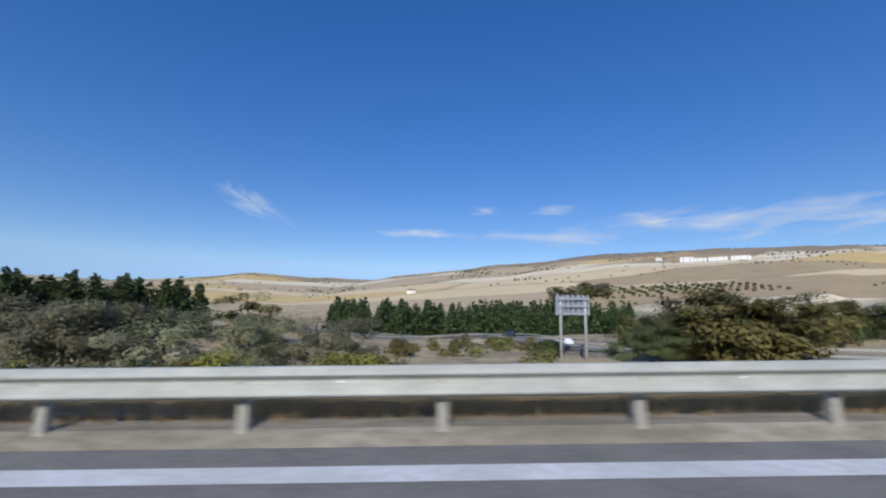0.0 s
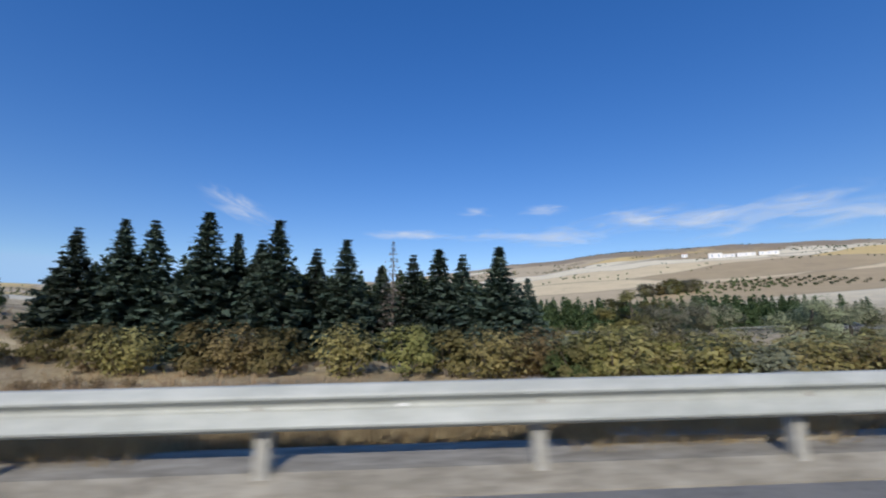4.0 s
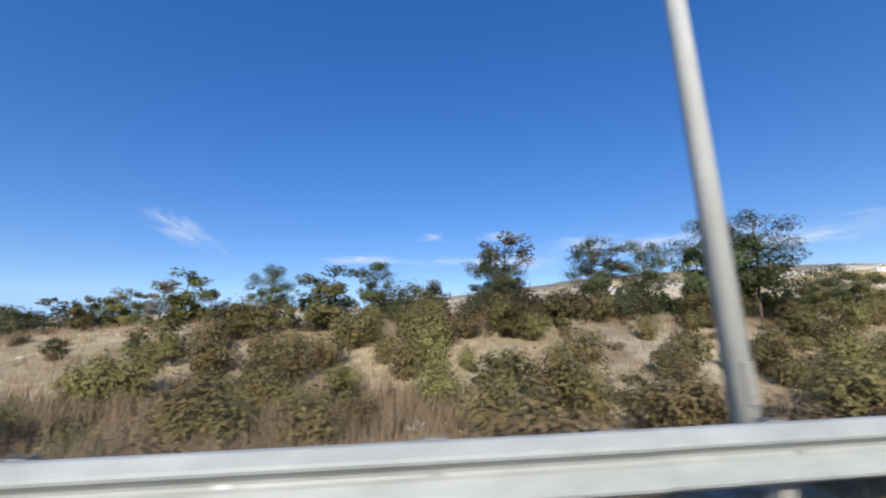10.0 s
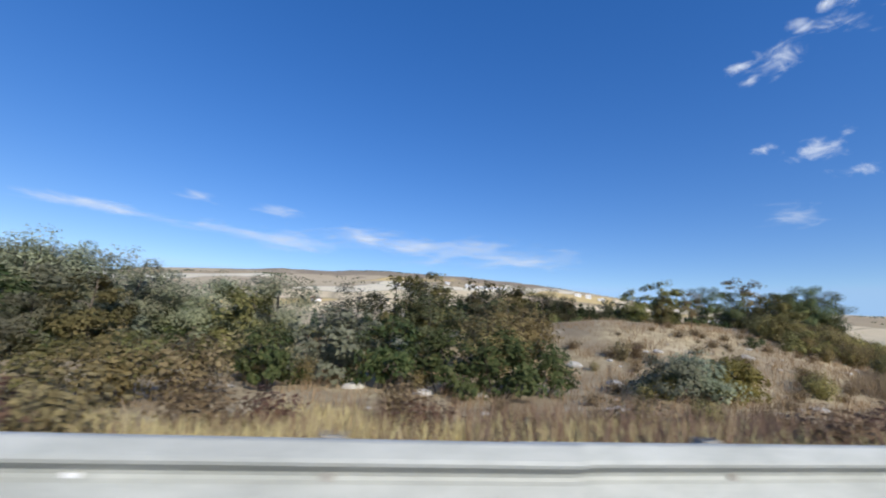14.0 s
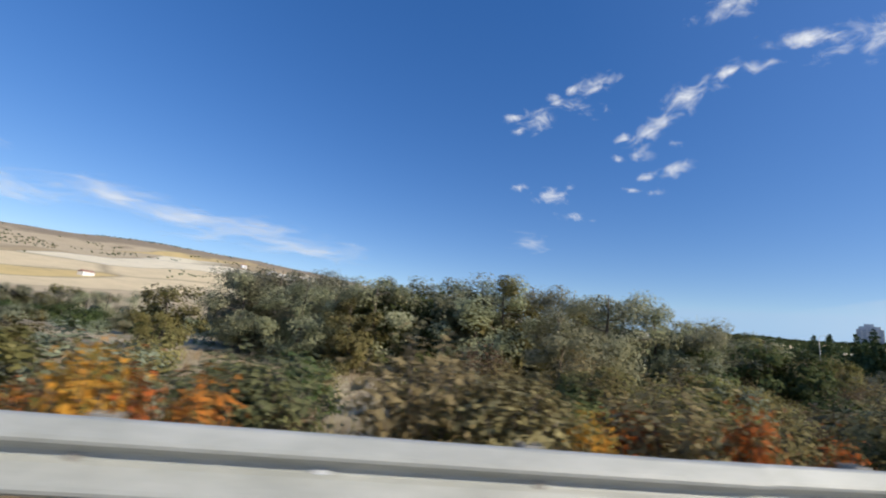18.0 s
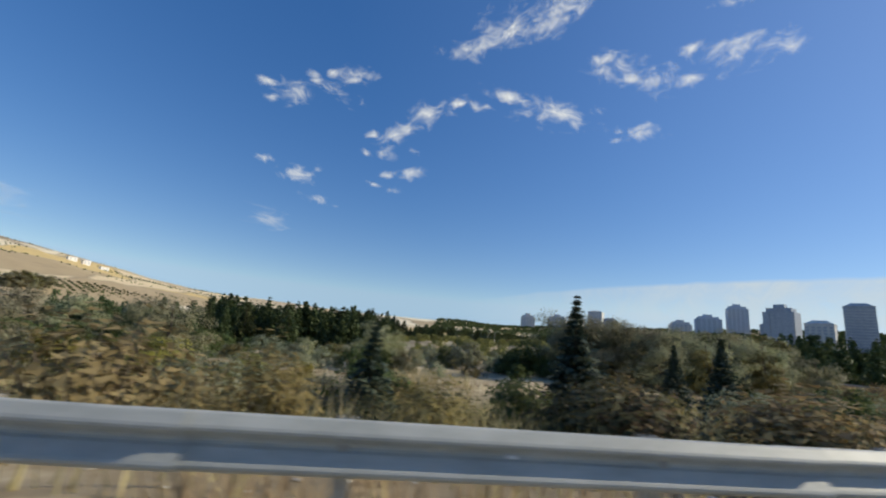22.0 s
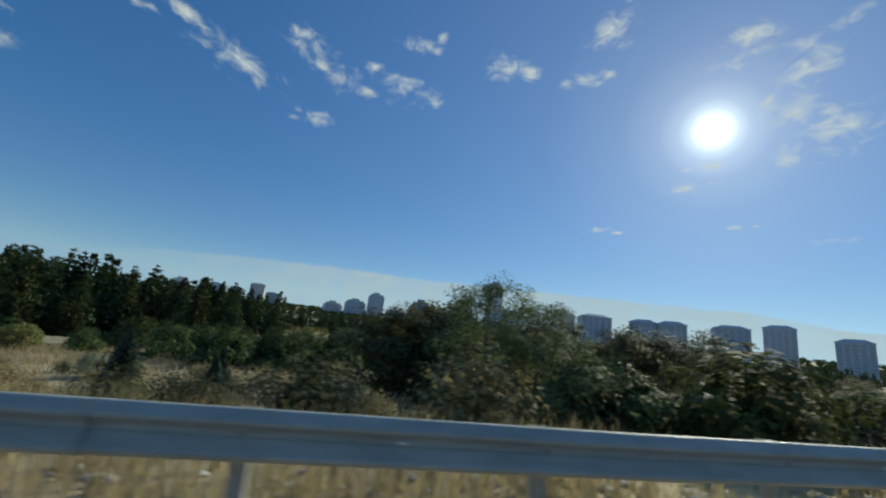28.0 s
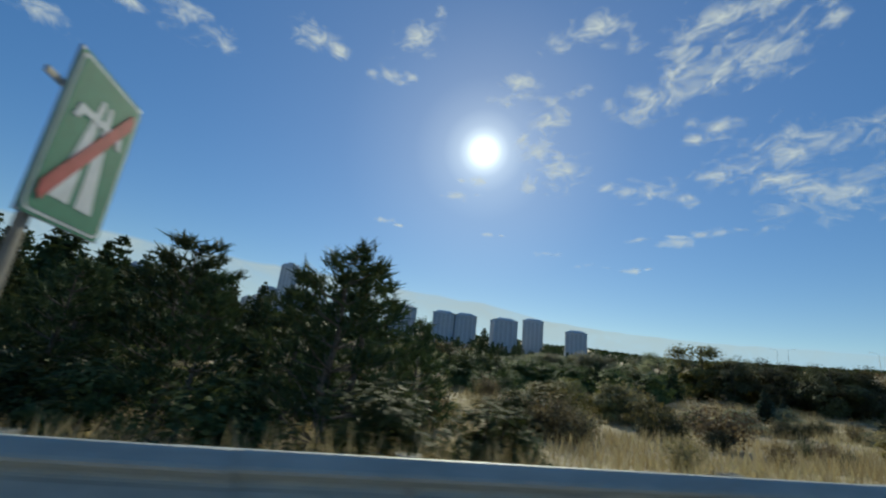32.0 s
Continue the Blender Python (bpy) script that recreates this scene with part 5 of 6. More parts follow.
# x, y, width, height of the top, finish, stepped roof, balcony slabs
TOWERS_A = ((673, -434, 36, 99, 1, 1, 0), (658, -515, 48, 104, 0, 1, 0), (645, -569, 30, 104, 1, 0, 0), (605, -596, 35, 121, 1, 0, 0), (555, -599, 30, 101, 2, 0, 0),
            (446, -706, 44, 105, 1, 1, 0), (381, -714, 48, 116, 0, 1, 0), (348, -759, 38, 142, 0, 1, 0), (287, -761, 26, 101, 2, 0, 0))
TOWERS_B = ((57, -451, 33, 89, 2, 1, 0), (-22, -453, 25, 86, 2, 0, 1), (-18, -394, 24, 61, 1, 0, 1), (79, -757, 24, 107, 1, 0, 0), (57, -891, 44, 213, 0, 1, 0),
            (10, -927, 60, 146, 0, 0, 0), (12, -1110, 52, 172, 0, 1, 0), (-152, -681, 44, 116, 0, 0, 0))
TOWERS_C = ((-229, -422, 40, 82, 0, 0, 0), (-290, -384, 31, 75, 0, 0, 0), (-321, -381, 31, 75, 0, 0, 0), (-385, -401, 36, 78, 0, 0, 0), (-442, -433, 32, 87, 0, 0, 0), (-495, -390, 31, 72, 0, 0, 0))
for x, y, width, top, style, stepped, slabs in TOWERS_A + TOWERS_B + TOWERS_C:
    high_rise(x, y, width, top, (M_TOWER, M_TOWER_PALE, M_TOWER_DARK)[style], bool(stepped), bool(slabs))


def white_house(x, y, w, d, h, spin, flat):
    root = new("house")
    root.matrix_basis = pose(x, y, height(x, y) - 0.3, 0, 0, spin)
    b = bmesh.new()
    box(b, -w / 2, w / 2, -d / 2, d / 2, -2, h)
    part("wall", bm_mesh("wall", b, M_WHITE), root)
    b = bmesh.new()
    if flat:
        box(b, -w / 2 - 0.3, w / 2 + 0.3, -d / 2 - 0.3, d / 2 + 0.3, h, h + 0.4)
    else:
        vs = [b.verts.new(v) for v in ((-w / 2 - 0.4, -d / 2 - 0.4, h), (w / 2 + 0.4, -d / 2 - 0.4, h), (w / 2 + 0.4, d / 2 + 0.4, h), (-w / 2 - 0.4, d / 2 + 0.4, h),
                                       (-w / 2, 0, h + 2), (w / 2, 0, h + 2))]
        for q in ((0, 1, 5, 4), (2, 3, 4, 5), (0, 4, 3), (1, 2, 5), (3, 2, 1, 0)):
            b.faces.new([vs[i] for i in q])
    part("roof", bm_mesh("roof", b, M_WHITE if flat else M_TILE), root)
    n = max(2, int(w / 7))
    for k in range(n):
        b = bmesh.new()
        cx = -w / 2 + (k + 0.5) * w / n
        box(b, cx - 0.8, cx + 0.8, -d / 2 - 0.05, -d / 2 + 0.05, 1.4, h - 1.6)
        part("window", bm_mesh("window", b, M_WINDOW), root)
    return tagged(root, "low white farm building on the dry hillside", "house", "farm buildings on the hill")


for x, y, w, d, h, spin, flat in ((411, 700, 20, 12, 8, -30, True), (428, 690, 18, 10, 5, -30, True), (448, 676, 26, 10, 5, -32, True), (474, 660, 26, 10, 5, -32, True),
                                  (395, 760, 10, 8, 6, -30, False), (640, 560, 14, 10, 7, -50, True), (660, 545, 12, 10, 8, -50, True), (676, 520, 14, 10, 6, -50, True),
                                  (-40, 520, 11, 7, 3.5, 5, False)):
    white_house(x, y, w, d, h, spin, flat)


# ---- the lower road in the valley, its gantry and cars ----
LOWER = ((75, 40), (57, 47), (39, 58), (27, 75), (20, 102), (4, 140), (-31, 187), (-85, 235))


def lower_ribbon(name, offs, dz, mat):
    pts = []
    for i in range(len(LOWER) - 1):
        p0, p1, p2, p3 = (Vector(LOWER[max(0, min(len(LOWER) - 1, i + k))]) for k in (-1, 0, 1, 2))
        for k in range(10):
            t = k / 10
            pts.append(0.5 * ((2 * p1) + (p2 - p0) * t + (2 * p0 - 5 * p1 + 4 * p2 - p3) * t * t + (3 * p1 - p0 - 3 * p2 + p3) * t ** 3))
    lie = np.array([max(height(p.x + a, p.y + b) for a in (-5, 0, 5) for b in (-5, 0, 5)) for p in pts])
    lie = np.convolve(np.pad(lie, 6, mode="edge"), np.ones(13) / 13, "valid") + 0.5
    vs, fs = [], []
    for i, p in enumerate(pts):
        d = (pts[min(i + 1, len(pts) - 1)] - pts[max(i - 1, 0)]).normalized()
        n = Vector((-d.y, d.x))
        z = lie[i]
        for o, h in zip(offs, dz):
            vs.append((p.x + n.x * o, p.y + n.y * o, z + h))
    k = len(offs)
    for i in range(len(pts) - 1):
        for j in range(k - 1):
            a = i * k + j
            fs.append((a, a + 1, a + k + 1, a + k))
    return new(name, mesh_from(name, vs, fs, mat))


tagged(lower_ribbon("road", (-5.2, -5, 5, 5.2), (-1.2, 0.25, 0.25, -1.2), M_ASPHALT), "dark asphalt road in the valley", "road", kind="structure")
tagged(lower_ribbon("trim", (-4.6, -4.45), (0.256, 0.256), M_PAINT), "white edge line of the valley road", "road marking", kind="structure")
tagged(lower_ribbon("trim", (4.45, 4.6), (0.256, 0.256), M_PAINT), "white edge line of the valley road", "road marking", kind="structure")
for side_off in (-6.0, 6.0):
    g = tagged(lower_ribbon("guard_rail", (side_off, side_off - 0.05, side_off, side_off - 0.05, side_off), (0.62, 0.7, 0.78, 0.86, 0.94), M_STEEL), "pale guard rail along the valley road", "guard rail")

M_GANTRY = surface("gantry_steel", (0.4, 0.42, 0.44), (0.55, 0.56, 0.57), 2, 0.5, 0.3, fine=20, bump=0.05)
M_SIGNBACK = surface("sign_back_aluminium", (0.2, 0.24, 0.3), (0.3, 0.34, 0.4), 2, 0.5, 0.3, fine=20, bump=0.05)


def gantry(x, y, z, spin):
    root = new("sign_gantry")
    root.matrix_basis = pose(x, y, z, 0, 0, spin)
    for px in (0.0, 4.25):
        part("pole", mesh_from("pole", *tube([(px, 0, -1.5), (px, 0, 6.6), (px, -0.05, 8.9)], (0.24, 0.22, 0.12), 12), M_GANTRY, True), root)
    for bz in (6.35, 7.5, 8.6):
        b = bmesh.new()
        box(b, -0.5, 4.9, -0.3, -0.12, bz - 0.12, bz + 0.12, 0.02)
        part("beam", bm_mesh("beam", b, M_GANTRY), root)
    b = bmesh.new()
    box(b, -0.7, 5.1, 0.26, 0.32, 6.1, 9.1, 0.02)
    part("sign_panel", bm_mesh("sign_panel", b, M_SIGNBACK), root, "grey back of a large road sign")
    for k in range(7):
        b = bmesh.new()
        box(b, -0.5 + k * 0.88, -0.36 + k * 0.88, -0.12, 0.26, 6.1, 9.25, 0.01)
        part("brace", bm_mesh("brace", b, M_GANTRY), root)
    return tagged(root, "large road sign on two grey steel posts beside the valley road", "sign gantry")


gantry(17.8, 63.7, -5.2, 14.7)


def car_paint(name, c):
    m = surface(name, c, tuple(v * 1.1 for v in c), 1, 0.25, 0.0, fine=3, bump=0.0)
    m.node_tree.nodes["Principled BSDF"].inputs["Coat Weight"].default_value = 0.6
    return m


M_GLASS_DARK = surface("dark_car_glass", (0.02, 0.025, 0.03), (0.04, 0.045, 0.05), 1, 0.08, bump=0.0)
M_TYRE = surface("tyre_rubber", (0.02, 0.02, 0.02), (0.035, 0.035, 0.035), 8, 0.85, bump=0.2)


def car(x, y, z, spin, paint, label):
    root = new("car")
    root.matrix_basis = pose(x, y, z, 0, 0, spin)
    body = ((-2.15, 0.35), (-2.2, 0.7), (-2.0, 0.95), (-1.2, 1.0), (1.0, 0.98), (1.9, 0.82), (2.15, 0.62), (2.15, 0.35))
    cab = ((-1.95, 0.95), (-1.5, 1.38), (-0.7, 1.48), (0.25, 1.44), (1.05, 0.97))
    for nm, prof, w, mat in (("body", body, 0.88, paint), ("roof", cab, 0.74, paint)):
        vs = [(a, -w, h) for a, h in prof] + [(a, w, h) for a, h in prof]
        n = len(prof)
        fs = [tuple(range(n)), tuple(range(2 * n - 1, n - 1, -1))] + [(i, n + i, n + (i + 1) % n, (i + 1) % n) for i in range(n)]
        b = bmesh.new()
        bv = [b.verts.new(v) for v in vs]
        for q in fs:
            b.faces.new([bv[i] for i in q])
        bmesh.ops.recalc_face_normals(b, faces=b.faces)
        bmesh.ops.bevel(b, geom=list(b.edges), offset=0.06, segments=2, affect="EDGES", profile=0.5)
        part(nm, bm_mesh(nm, b, mat, True), root)
    for sy in (-0.745, 0.745):
        for x0, x1 in ((-1.5, -0.55), (-0.45, 0.65)):
            b = bmesh.new()
            box(b, x0, x1, sy - 0.012, sy + 0.012, 1.02, 1.36, 0.005)
            part("window", bm_mesh("window", b, M_GLASS_DARK), root)
        for wx in (-1.35, 1.35):
            b = bmesh.new()
            r = bmesh.ops.create_cone(b, cap_ends=True, segments=18, radius1=0.32, radius2=0.32, depth=0.2)
            bmesh.ops.rotate(b, verts=r["verts"], cent=(0, 0, 0), matrix=Matrix.Rotation(radians(90), 3, "X"))
            bmesh.ops.translate(b, verts=r["verts"], vec=(wx, math.copysign(0.8, sy), 0.32))
            wheel = part("wheel", bm_mesh("wheel", b, M_TYRE), root)
            b = bmesh.new()
            r = bmesh.ops.create_cone(b, cap_ends=True, segments=14, radius1=0.2, radius2=0.2, depth=0.22)
            bmesh.ops.rotate(b, verts=r["verts"], cent=(0, 0, 0), matrix=Matrix.Rotation(radians(90), 3, "X"))
            bmesh.ops.translate(b, verts=r["verts"], vec=(wx, math.copysign(0.8, sy), 0.32))
            part("rim", bm_mesh("rim", b, M_STEEL), wheel)
    return tagged(root, label, "car")


car(24.0, 84.0, max(height(24 + a, 84 + b) for a in (-5, 0, 5) for b in (-5, 0, 5)) + 0.7, 105, car_paint("white_car_paint", (0.75, 0.76, 0.77)), "white passenger car on the valley road")
car(16.5, 105.0, max(height(16.5 + a, 105 + b) for a in (-5, 0, 5) for b in (-5, 0, 5)) + 0.7, 105, car_paint("dark_car_paint", (0.03, 0.035, 0.04)), "dark passenger car on the valley road")

# ---- the end-of-motorway sign ----
M_SIGN_GREEN = surface("sign_green", (0.0, 0.15, 0.085), (0.004, 0.19, 0.11), 6, 0.75, fine=40, bump=0.02)
M_SIGN_WHITE = surface("sign_white", (0.54, 0.57, 0.59), (0.66, 0.68, 0.7), 6, 0.75, fine=40, bump=0.02)
M_SIGN_RED = surface("sign_red", (0.34, 0.03, 0.035), (0.44, 0.05, 0.055), 6, 0.75, fine=40, bump=0.02)


def sheet_part(name, pts, x, mat, parent, label=""):
    """A flat (y, z) outline on the sign's face, 3 mm thick."""
    b = bmesh.new()
    lo = [b.verts.new((x, y, z)) for y, z in pts]
    hi = [b.verts.new((x - 0.003, y, z)) for y, z in pts]
    b.faces.new(hi)
    b.faces.new(list(reversed(lo)))
    for i in range(len(pts)):
        j = (i + 1) % len(pts)
        b.faces.new((lo[i], lo[j], hi[j], hi[i]))
    bmesh.ops.recalc_face_normals(b, faces=b.faces)
    return part(name, bm_mesh(name, b, mat), parent, label)


def rounded(w, h, r):
    out = []
    for cx, cz, a0 in ((w / 2 - r, h / 2 - r, 0), (-w / 2 + r, h / 2 - r, 90), (-w / 2 + r, -h / 2 + r, 180), (w / 2 - r, -h / 2 + r, 270)):
        out += [(cx + r * math.cos(radians(a0 + 22.5 * k)), cz + r * math.sin(radians(a0 + 22.5 * k))) for k in range(5)]
    return out


def motorway_sign(x, y, z, ground_z, spin):
    root = new("road_sign")
    root.matrix_basis = pose(x, y, z, 0, 0, spin)
    w, h = 1.2, 1.72
    b = bmesh.new()
    box(b, 0.0, 0.03, -w / 2, w / 2, -h / 2, h / 2, 0.01)
    part("panel", bm_mesh("panel", b, M_SIGNBACK), root)
    sheet_part("border", rounded(w - 0.01, h - 0.01, 0.09), -0.001, M_SIGN_GREEN, root)
    sheet_part("border", rounded(w - 0.07, h - 0.07, 0.08), -0.005, M_SIGN_WHITE, root)
    sheet_part("face", rounded(w - 0.13, h - 0.13, 0.07), -0.009, M_SIGN_GREEN, root, "green sign face")
    for sgn in (-1, 1):
        sheet_part("carriageway", [(sgn * 0.05, -0.62), (sgn * 0.33, -0.62), (sgn * 0.1, 0.55), (sgn * 0.03, 0.55)], -0.013, M_SIGN_WHITE, root)
    sheet_part("bridge", [(-0.42, 0.2), (-0.34, 0.2), (-0.3, 0.28), (0.3, 0.28), (0.34, 0.2), (0.42, 0.2), (0.38, 0.36), (-0.38, 0.36)], -0.017, M_SIGN_WHITE, root)
    sheet_part("stripe", [(-0.48, 0.52), (-0.48, 0.64), (-0.42, 0.7), (0.48, -0.52), (0.48, -0.64), (0.42, -0.7)], -0.021, M_SIGN_RED, root, "red diagonal stripe")
    for py in (0.36,):
        b = bmesh.new()
        box(b, 0.05, 0.13, py - 0.04, py + 0.04, ground_z - z - 0.3, h / 2 - 0.1, 0.006)
        part("pole", bm_mesh("pole", b, M_POST), root)
    for pz in (-0.5, 0.4):
        b = bmesh.new()
        box(b, 0.025, 0.05, -0.5, 0.5 if pz < 0 else 0.82, pz - 0.035, pz + 0.035, 0.004)
        part("bracket", bm_mesh("bracket", b, M_POST), root)
    return tagged(root, "green end-of-motorway sign with red stripe on a steel post", "road sign")


motorway_sign(-207.25, 214.88, -2.7, height(-207.2, 214.9), 4)


def round_sign(x, y, z, ground_z, spin):
    """A round red-rimmed lorry sign that faces the coming traffic."""
    root = new("road_sign")
    root.matrix_basis = pose(x, y, z, 0, 0, spin)

    def disc(r, n=36):
        return [(r * math.cos(2 * math.pi * k / n), r * math.sin(2 * math.pi * k / n)) for k in range(n)]

    def slab(name, r, x0, mat, label=""):
        sheet_part(name, disc(r), x0, mat, root, label)

    b = bmesh.new()
    c = bmesh.ops.create_cone(b, cap_ends=True, segments=36, radius1=0.45, radius2=0.45, depth=0.03)
    bmesh.ops.rotate(b, verts=c["verts"], cent=(0, 0, 0), matrix=Matrix.Rotation(radians(90), 3, "Y"))
    bmesh.ops.translate(b, verts=c["verts"], vec=(-0.018, 0, 0))
    part("panel", bm_mesh("panel", b, M_GANTRY), root, "grey metal back of the sign")
    slab("rim", 0.445, 0.0, M_SIGN_RED, "red rim")
    slab("face", 0.33, 0.004, M_SIGN_WHITE, "white sign face")
    sheet_part("lorry_symbol", [(-0.2, -0.14), (0.2, -0.14), (0.2, 0.0), (0.13, 0.08), (0.04, 0.08), (0.04, 0.16), (-0.2, 0.16)], 0.008, M_SIGNBACK, root, "dark lorry symbol")
    for wy in (-0.12, 0.12):
        sheet_part("wheel_symbol", [(wy + 0.05 * math.cos(k * 0.7854), -0.16 + 0.05 * math.sin(k * 0.7854)) for k in range(8)], 0.011, M_SIGNBACK, root)
    b = bmesh.new()
    box(b, -0.1, -0.04, -0.03, 0.03, ground_z - z - 0.3, 0.4, 0.006)
    part("pole", bm_mesh("pole", b, M_POST), root)
    for pz in (-0.22, 0.22):
        b = bmesh.new()
        box(b, -0.045, -0.03, -0.2, 0.2, pz - 0.025, pz + 0.025, 0.004)
        part("bracket", bm_mesh("bracket", b, M_POST), root)
    return tagged(root, "round red-rimmed lorry sign on a steel post", "road sign")


round_sign(-182.5, 3.7, 0.6, height(-182.5, 3.7), 14)

# ---- pale stones on the bank ----
stone_rng = np.random.default_rng(17)
STONES = []
for k in range(4):
    b = bmesh.new()
    bmesh.ops.create_icosphere(b, subdivisions=2, radius=0.5)
    for v in b.verts:
        v.co *= 1 + 0.35 * noise.noise(v.co * 1.7 + Vector((k * 7, 0, 0)))
        v.co.z *= 0.6
    STONES.append(bm_mesh("stone", b, M_CHALK))
for k in range(150):
    if k < 110:
        p = on_road(stone_rng.uniform(205, 282), 4 + 20 * stone_rng.random())
    else:
        p = on_road(stone_rng.uniform(110, 330), 2 + 14 * stone_rng.random())
    ob = new("stone", STONES[k % 4])
    sz = 0.2 + 0.7 * stone_rng.random() ** 2
    ob.matrix_basis = pose(p.x, p.y, height(p.x, p.y) + 0.05 * sz, 0, 0, stone_rng.uniform(0, 360)) @ Matrix.Diagonal((sz * 1.3, sz, sz, 1))
    tagged(ob, "pale weathered stone lying on dry ground", "stone", "stones on the bank")


# ---- broken stone and gravel at the foot of the rail through the bend ----
rub = np.random.default_rng(29)
src_v = np.array([v.co for v in STONES[0].vertices])[:]
src_f = np.array([tuple(q.vertices) for q in STONES[0].polygons])
vs, fs = [], []
for k in range(1500):
    p = on_road(rub.uniform(335, 560), 0.15 + 2.6 * rub.random() ** 1.4)
    sz = 0.05 + 0.2 * rub.random() ** 3
    a = rub.uniform(0, 6.28)
    co = src_v * np.array((sz * 1.6, sz, sz * 0.7))
    x, y = co[:, 0] * math.cos(a) - co[:, 1] * math.sin(a) + p.x, co[:, 0] * math.sin(a) + co[:, 1] * math.cos(a) + p.y
    vs.append(np.stack([x, y, co[:, 2] + height(p.x, p.y) + 0.02], 1))
    fs.append(src_f + k * len(src_v))
tagged(new("rubble", mesh_from("rubble", np.concatenate(vs).tolist(), np.concatenate(fs).tolist(), M_CHALK)), "pale broken stone strewn at the foot of the rail", "rubble", kind="stuff")


# ---- broken concrete drain slabs under the guard rail ----
slab_rng = np.random.default_rng(23)
s_at = -30.0
while s_at < 236:
    ln = slab_rng.uniform(1.2, 4.5)
    p = on_road(s_at + ln / 2, slab_rng.uniform(0.4, 0.8), 0.13 if s_at < 112 else -0.12)
    b = bmesh.new()
    w = slab_rng.uniform(0.12, 0.26)
    box(b, -ln / 2, ln / 2, -w, w, -0.16, 0.06, 0.015)
    for v in b.verts:
        v.co += Vector((0.12 * noise.noise(v.co * 3 + Vector((s_at, 0, 0))), 0.07 * noise.noise(v.co * 2 + Vector((0, s_at, 0))), 0.03 * noise.noise(v.co + Vector((0, 0, s_at)))))
    ob = new("concrete_slab", bm_mesh("concrete_slab", b, M_SLAB))
    ob.matrix_basis = pose(p.x, p.y, p.z, slab_rng.uniform(-4, 4), slab_rng.uniform(-1, 1), turn_at(s_at) + slab_rng.uniform(-2, 2))
    tagged(ob, "broken pale concrete drain slab under the rail", "concrete slab", "drain slabs beside the road")
    s_at += ln + (slab_rng.uniform(0.1, 0.4) if slab_rng.random() < 0.35 else slab_rng.uniform(2.5, 9.0))


# ---- clouds: thin far sheets ----
def cloud_material(name, stretch, thr, soft_edge, glow=0.95, scale=0.006):
    m = bpy.data.materials.new(name)
    m.use_nodes = True
    nt = m.node_tree
    n, l = nt.nodes, nt.links
    n.remove(n["Principled BSDF"])
    tc = n.new("ShaderNodeTexCoord")
    oi = n.new("ShaderNodeObjectInfo")
    mp = n.new("ShaderNodeMapping")
    mp.inputs["Scale"].default_value = stretch
    l.new(tc.outputs["Object"], mp.inputs[0])
    ad = n.new("ShaderNodeVectorMath")
    ad.operation = "ADD"
    sc = n.new("ShaderNodeVectorMath")
    sc.operation = "SCALE"
    sc.inputs["Scale"].default_value = 9000
    cb = n.new("ShaderNodeCombineXYZ")
    for i in range(3):
        l.new(oi.outputs["Random"], cb.inputs[i])
    l.new(cb.outputs[0], sc.inputs[0])
    l.new(mp.outputs[0], ad.inputs[0])
    l.new(sc.outputs[0], ad.inputs[1])
    nz = n.new("ShaderNodeTexNoise")
    nz.inputs["Scale"].default_value = scale
    nz.inputs["Detail"].default_value = 8
    nz.inputs["Roughness"].default_value = 0.62
    nz.inputs["Distortion"].default_value = 0.6
    l.new(ad.outputs[0], nz.inputs[0])
    uv = n.new("ShaderNodeVectorMath")
    uv.operation = "MULTIPLY_ADD"
    uv.inputs[1].default_value, uv.inputs[2].default_value = (2, 2, 0), (-1, -1, 0)
    l.new(tc.outputs["UV"], uv.inputs[0])
    ln = n.new("ShaderNodeVectorMath")
    ln.operation = "LENGTH"
    l.new(uv.outputs[0], ln.inputs[0])
    fall = n.new("ShaderNodeMapRange")
    fall.inputs["From Min"].default_value, fall.inputs["From Max"].default_value = 0.1, 1.0
    fall.inputs["To Min"].default_value, fall.inputs["To Max"].default_value = 0.16, -0.34
    l.new(ln.outputs["Value"], fall.inputs[0])
    su = n.new("ShaderNodeMath")
    l.new(nz.outputs[0], su.inputs[0])
    l.new(fall.outputs[0], su.inputs[1])
    al = n.new("ShaderNodeMapRange")
    al.interpolation_type = "SMOOTHSTEP"
    al.inputs["From Min"].default_value, al.inputs["From Max"].default_value = thr, thr + soft_edge
    l.new(su.outputs[0], al.inputs[0])
    em = n.new("ShaderNodeEmission")
    em.inputs[0].default_value = (0.9, 0.94, 1.0, 1)
    em.inputs[1].default_value = glow
    tr = n.new("ShaderNodeBsdfTransparent")
    ms = n.new("ShaderNodeMixShader")
    l.new(al.outputs[0], ms.inputs[0])
    l.new(tr.outputs[0], ms.inputs[1])
    l.new(em.outputs[0], ms.inputs[2])
    l.new(ms.outputs[0], n["Material Output"].inputs[0])
    return m


M_CLOUD = cloud_material("cumulus_puff", (0.85, 1.35, 1), 0.45, 0.5, 0.9)
M_CIRRUS = cloud_material("cirrus_wisp", (0.45, 2.0, 1), 0.42, 0.68, 0.85)
SKY_C, SKY_R = Vector((-180, 90, 0)), 4300.0


def bearing_dir(bearing, el):
    a, e = radians(bearing), radians(el)
    return Vector((-math.sin(a) * math.cos(e), math.cos(a) * math.cos(e), math.sin(e)))


